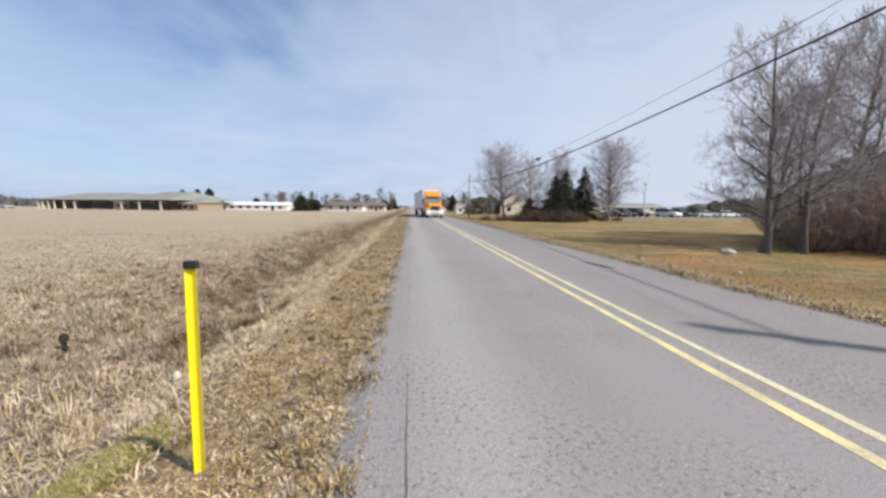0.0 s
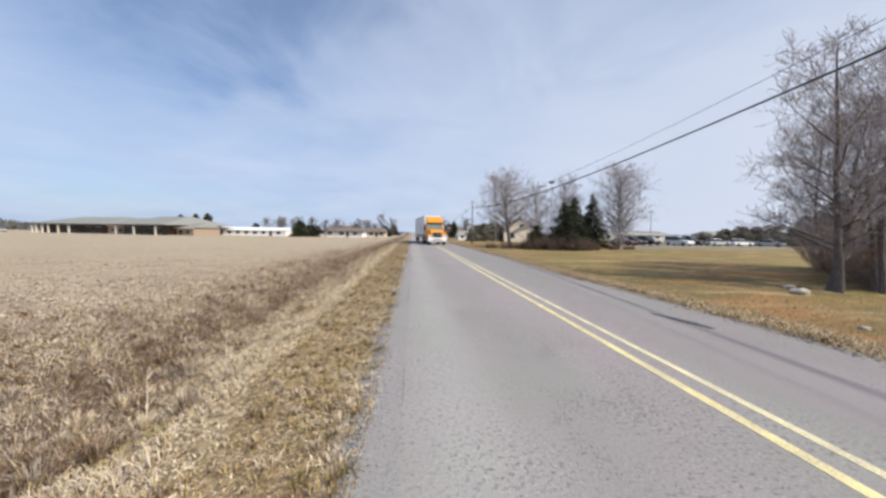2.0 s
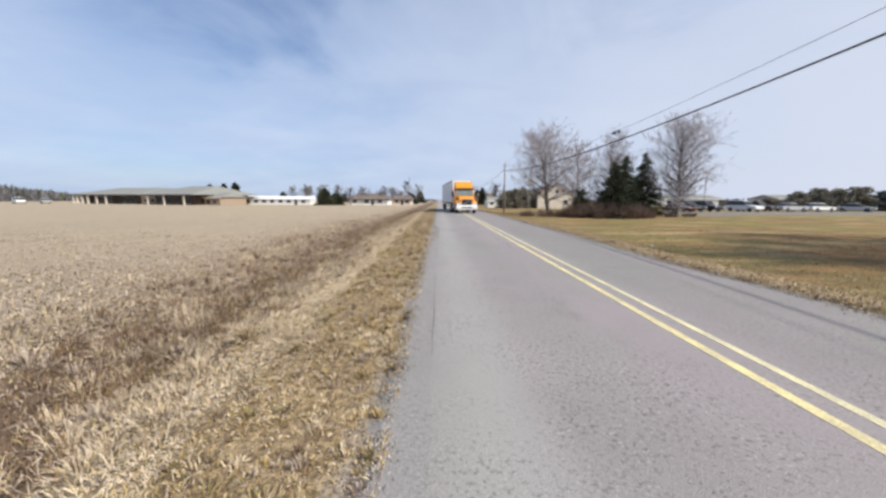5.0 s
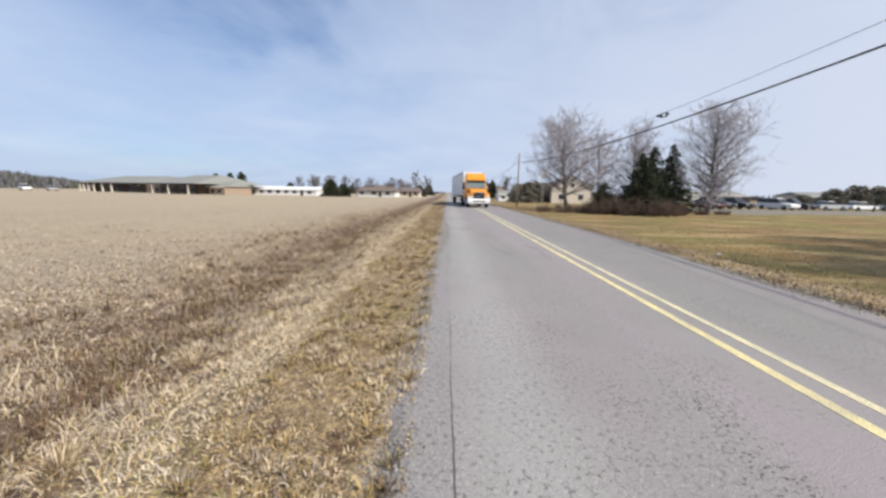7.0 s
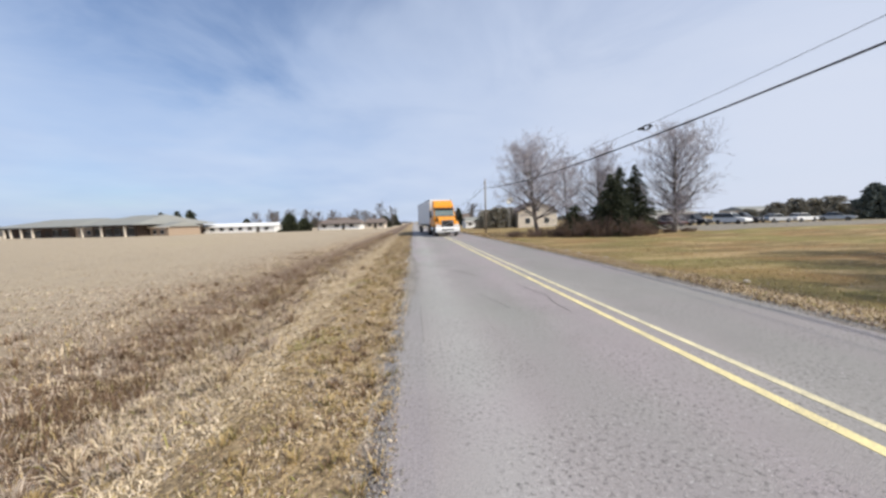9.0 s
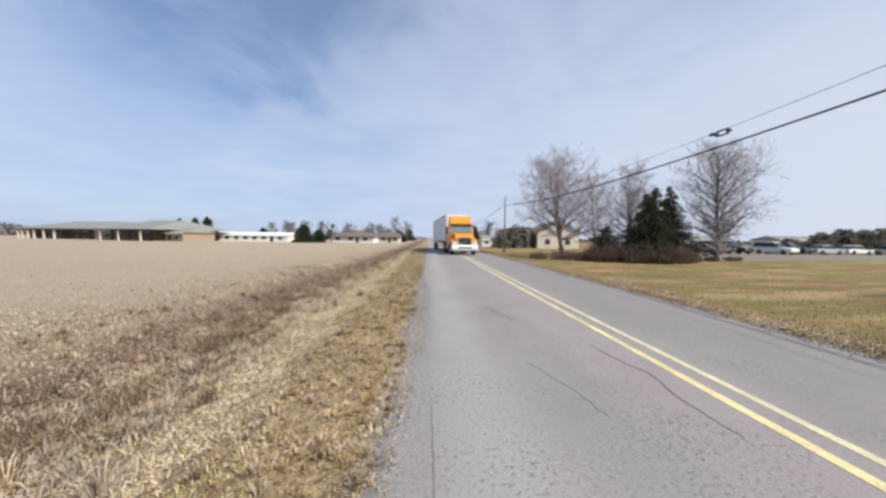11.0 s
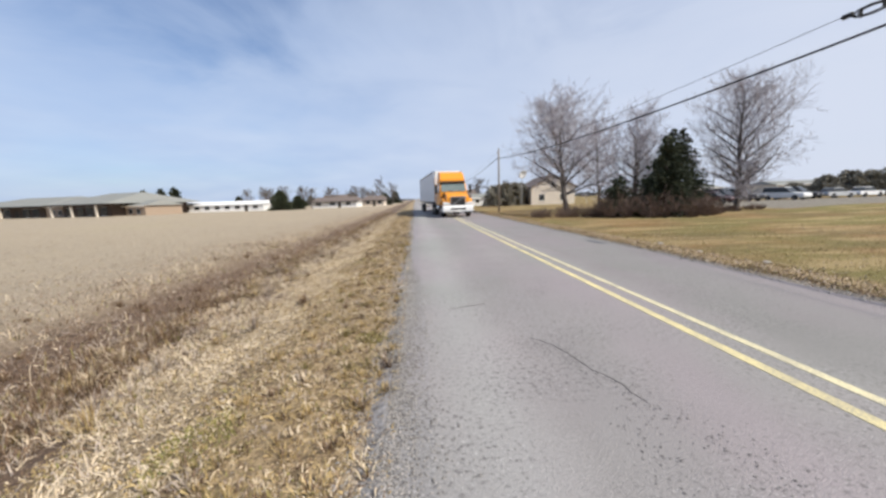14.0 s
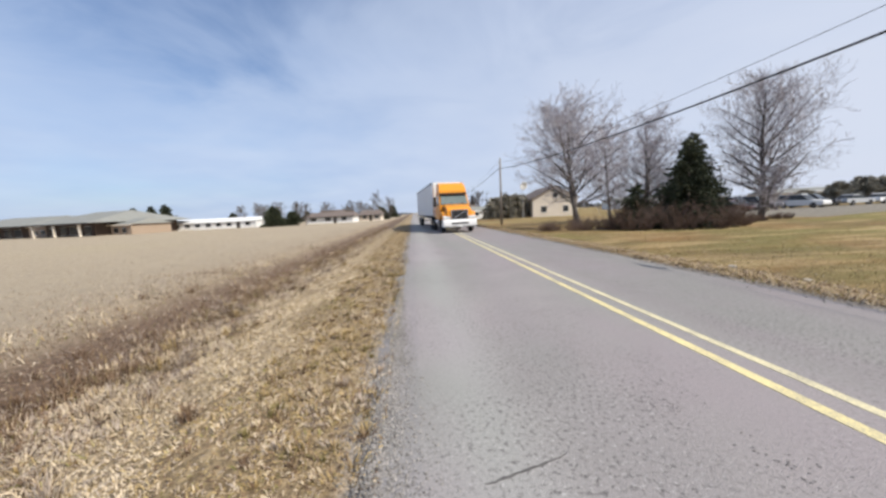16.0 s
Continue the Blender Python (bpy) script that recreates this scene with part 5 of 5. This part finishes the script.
a_, l_ = along((-108, 112.5), (-85, 106))
hall("school_wing", "low school wing with brick darkened as porch shade, grey hip roof", (-108, 112.5, -0.4), a_, l_, 18, 3.0, 5.3, PORCH_SHADE_BRICK, ROOF_GREY, 2.5, 2.4,
     [(x, 2.2, 0.5, 2.3) for x in (2.4, 8.6, 11.8, 18.0, 21.0)], [(5.8, 1.2), (15.0, 1.4)], [0.6, 2.2, 4.4, 6.6, 10.2, 14.0], "school wings")
a_, l_ = along((-84, 105.2), (-77, 102.3))
hall("school_link", "tan brick link between two school wings", (-84, 105.2, -0.4), a_, l_, 12, 2.9, 4.9, TAN_WALL, ROOF_GREY, 1.0, 0.3, [(2.5, 1.6, 0.9, 1.9), (5.2, 1.4, 0.9, 1.9)], [], [], "school wings", CREAM_WALL)
a_, l_ = along((-77, 101.7), (-63, 96.5))
hall("school_wing", "school wing with brick darkened as porch shade, long grey hip roof", (-77, 101.7, -0.4), a_, l_, 16, 3.0, 5.5, PORCH_SHADE_BRICK, ROOF_GREY, 2.0, 2.4,
     [(x, 2.0, 0.6, 2.3) for x in (2.0, 5.4, 8.4, 12.8)], [(10.6, 1.4)], [0.4, 6.9, 14.4], "school wings")
hall("annex", "small tan brick annex with grey gable roof", (-61.8, 98.5, -0.4), -18, 5.5, 8, 2.4, 3.6, TAN_WALL, ROOF_GREY, 0.2, 0.4, [(1.4, 1.0, 0.7, 1.7), (3.6, 1.0, 0.7, 1.7)], [], [], "", CREAM_WALL)
hall("classroom_trailer", "long white portable classroom building with dark windows", (-62.3, 112, -0.4), -2, 23.5, 7, 2.1, 2.9, WHITE_METAL, WHITE_METAL, 0.2, 0.3,
     [(x, 1.2, 0.9, 1.7) for x in (2, 4.5, 7, 9.5, 12, 14.5, 17, 21.5)], [(19.2, 0.9)], [], "", WHITE_METAL)
hall("roadside_house", "white low house with dark brown roof", (-30, 122, -0.3), -3, 13, 8, 1.9, 3.2, WHITE_METAL, BROWN_ROOF, 0.4, 0.5, [(2, 1.4, 0.8, 1.6), (6, 1.6, 0.8, 1.6), (10.5, 1.4, 0.8, 1.6)], [(8, 0.9)], [], "far houses")
hall("roadside_house", "pale low house with dark roof beside the road", (-16.5, 130, -0.3), -2, 6.5, 7, 1.9, 3.4, CREAM_WALL, BROWN_ROOF, 0.4, 0.5, [(1.5, 1.2, 0.8, 1.6), (5.2, 1.2, 0.8, 1.6)], [(3.4, 0.9)], [], "far houses")
hall("roadside_house", "grey far house with brown roof", (-45, 190, -0.3), 0, 16, 9, 2.6, 5.2, CREAM_WALL, BROWN_ROOF, 0.4, 0.5, [(3, 1.6, 0.9, 1.9), (12, 1.6, 0.9, 1.9)], [(8, 1.0)], [], "far houses")
hall("white_shed", "small white shed with grey roof beside the road", (13.2, 100, -0.5), 4, 4.6, 4, 1.9, 2.9, WHITE_METAL, ROOF_GREY, 0.2, 0.25, [(1.2, 0.8, 0.8, 1.5)], [(3.2, 0.9)], [], "", WHITE_METAL, "shed")
hall("roadside_house", "white far house with dark roof beside the road", (13, 150, -0.3), 4, 11, 9, 2.5, 4.8, WHITE_METAL, BROWN_ROOF, 0.4, 0.5, [(2.5, 1.4, 0.9, 1.8), (8, 1.4, 0.9, 1.8)], [(5.5, 0.9)], [], "far houses")
hall("long_shed", "long white metal shed behind parked cars", (60, 118, -0.1), -6, 30, 12, 2.4, 3.6, WHITE_METAL, ROOF_GREY, 0.3, 0.3, [(x, 1.4, 1.0, 1.8) for x in (4, 9, 14, 20, 26)], [(30, 2.4)], [], "", WHITE_METAL, "shed")
hall("long_shed", "low grey shed beyond the parking lot", (104, 112, -0.1), -10, 30, 12, 2.6, 3.8, CREAM_WALL, ROOF_GREY, 0.3, 0.3, [(x, 1.4, 1.0, 1.8) for x in (5, 13, 21)], [(26, 2.4)], [], "", WHITE_METAL, "shed")

# the cream house among the trees: its gable end faces the road's near end
house = thing("gable_house", "cream sided house with gable end and brown roof", "house", (23.9, 90.0, -0.6), -4)
W_, D_, E_, R_ = 9.0, 13.0, 3.9, 6.2
part("wall", Shape().add([(0, 0, -0.2), (W_, 0, -0.2), (W_, 0, E_), (W_ / 2, 0, R_), (0, 0, E_), (0, D_, -0.2), (W_, D_, -0.2), (W_, D_, E_), (W_ / 2, D_, R_), (0, D_, E_)],
                         [(0, 1, 2, 3, 4), (9, 8, 7, 6, 5), (0, 5, 6, 1), (1, 6, 7, 2), (4, 9, 5, 0), (2, 7, 8, 3), (3, 8, 9, 4)]), CREAM_WALL, house)
for sx_ in (-1, 1):
    e = -0.4 if sx_ < 0 else W_ + 0.4
    ez = E_ - 0.4 * (R_ - E_) / (W_ / 2)
    part("roof", Shape().add([(e, -0.4, ez), (W_ / 2, -0.4, R_), (W_ / 2, D_ + 0.4, R_), (e, D_ + 0.4, ez), (e, -0.4, ez + 0.16), (W_ / 2, -0.4, R_ + 0.16), (W_ / 2, D_ + 0.4, R_ + 0.16), (e, D_ + 0.4, ez + 0.16)],
                             [(0, 1, 2, 3), (4, 5, 6, 7), (0, 1, 5, 4), (1, 2, 6, 5), (2, 3, 7, 6), (3, 0, 4, 7)]), BROWN_ROOF, house)
for x in (2.2, 6.6):
    window(house, x, 1.1, 2.3, 1.1, 0)
window(house, 4.5, 3.9, 4.8, 0.9, 0)
part("chimney", Shape().box(5.4, 6.1, 6.0, 6.7, 5.0, 7.2), TAN_WALL, house, "tan brick chimney", bevel=0.02)

dish = thing("satellite_dish", "white satellite dish on a slim pole", "satellite dish", (20.6, 86.0, -0.5), 20)
part("mast", Shape().tube((0, 0, 0), (0, 0, 6.0), 0.06, 0.05, 8), GALV, dish)
d_ = part("reflector", Shape().lathe((0, 0, 0), "x", [(0, 0.02), (0.02, 0.3), (0.12, 0.62), (0.20, 0.80), (0.23, 0.80), (0.15, 0.60), (0.06, 0.3), (0.04, 0.02)], 18), WHITE_METAL, dish, "white bowl", smooth=True)
d_.matrix_basis = pose(0, -0.1, 6.2, 0, 20, -90)

mast = thing("light_mast", "slim grey light mast behind the parking lot", "light mast", (66, 92, -0.1), 0)
part("shaft", Shape().tube((0, 0, 0), (0, 0, 8.5), 0.14, 0.08, 8), GALV, mast)
part("lamp_head", Shape().box(-0.6, 0.6, -0.25, 0.25, 8.4, 8.75), GALV, mast, "grey floodlight head", bevel=0.04)

# dark evergreens and hedges in the distance
for i, (x, y, h, r_, sq, lab) in enumerate([(-33.6, 109, 4.9, 2.9, 0.6, "round dark evergreen at the field edge"), (-30.6, 112, 3.5, 1.7, 0.6, "round dark evergreen at the field edge"),
                                            (-69.5, 126, 7.0, 2.8, 0.6, "dark evergreen behind the school"), (-79.5, 128, 6.6, 2.2, 0.6, "dark evergreen behind the school"), (-74.0, 127, 6.8, 2.4, 0.6, "dark evergreen behind the school"),
                                            (16.6, 92, 4.2, 2.2, 0.22, "clipped olive-brown hedge tree beside the house"), (18.7, 91, 4.6, 2.2, 0.22, "clipped olive-brown hedge tree beside the house"), (20.8, 92, 4.7, 2.2, 0.22, "clipped olive-brown hedge tree beside the house"), (22.6, 93, 4.6, 2.0, 0.22, "clipped olive-brown hedge tree beside the house")]):
    conifer(x, y, h, r_, 120 + i, lab, group="far evergreens" if sq > 0.3 else "hedge by the house", blade=0.55, squat=sq, needles=HEDGE if sq < 0.3 else None)
for i, (x, y, h, sp) in enumerate([(-50, 140, 6.5, 2.6), (-57, 142, 6.0, 2.6), (-43, 138, 6.6, 2.6), (-27, 112, 4.8, 2.2), (-12.5, 140, 8.5, 3.2), (-8.5, 146, 7.0, 2.8), (-20, 152, 6.5, 2.8), (12, 135, 6.5, 2.6), (18, 118, 6.5, 3.0)]):
    bare_tree(x, y, h, sp, 140 + i, "small leafless tree near far houses", "far bare trees", limbs=16, trunk_r=0.14, thin=0.035, forks=(1, 2, 0))

rf = random.Random(77)
for i in range(22):
    fy = rf.uniform(150, 215)
    fx = rf.uniform(-75, -9) if i < 14 else rf.uniform(14, 60)
    if i % 3 == 0:
        conifer(fx, fy, rf.uniform(4, 7), rf.uniform(1.8, 3.0), 200 + i, "dark evergreen near far houses", group="far evergreens", blade=0.8, squat=0.6)
    else:
        bare_tree(fx, fy, rf.uniform(5, 8.5), rf.uniform(2.4, 3.4), 200 + i, "small leafless tree near far houses", "far bare trees", limbs=14, trunk_r=0.16, thin=0.05, forks=(1, 2, 0))

# far woods all round the horizon
rw = np.random.default_rng(5)
P, Q, Wd = [], [], []
for k in range(2200):
    a = rw.uniform(-1.45, 1.45) if k < 1500 else rw.uniform(-1.4, -0.8)
    far = rw.uniform(230, 520)
    ridge = min(max((-0.80 - a) / 0.14, 0.0), 1.0)
    tall = rw.uniform(2.2, 5.0) * (1.3 if a > 0.95 else 1.0) * (1 - ridge) + ridge * rw.uniform(12.0, 15.0) * far / 400
    cx, cy = far * math.sin(a), 20 + far * math.cos(a)
    if abs(cx - 3) < 9:
        continue
    m_ = 16
    base = np.stack([cx + rw.normal(0, 2.2, m_), cy + rw.normal(0, 2.0, m_), np.full(m_, -0.6)], 1)
    tip = base + np.stack([rw.normal(0, 1.4, m_), rw.normal(0, 1.0, m_), tall * rw.uniform(0.35, 1.0, m_)], 1)
    P.append(base)
    Q.append(tip)
    Wd.append(rw.uniform(0.2, 0.7, m_) * (0.4 + tall / 10))
P, Q, Wd = np.concatenate(P), np.concatenate(Q), np.concatenate(Wd)
side = np.stack([np.cos(rw.uniform(0, 3.14, len(P))), np.sin(rw.uniform(0, 3.14, len(P))), np.zeros(len(P))], 1) * Wd[:, None]
mid = P * 0.45 + Q * 0.55
V = np.stack([P, mid + side, Q, mid - side], 1).reshape(-1, 3)
tagged(new("far_woods", fast_mesh("far_woods", V, np.arange(len(V)).reshape(-1, 4), [HAZY_TWIG, NEEDLE], (np.repeat(rw.uniform(0, 1, len(P) // 16) < 0.16, 16)).astype(int))), "hazy line of far bare woods and evergreens", "woods", kind="stuff")
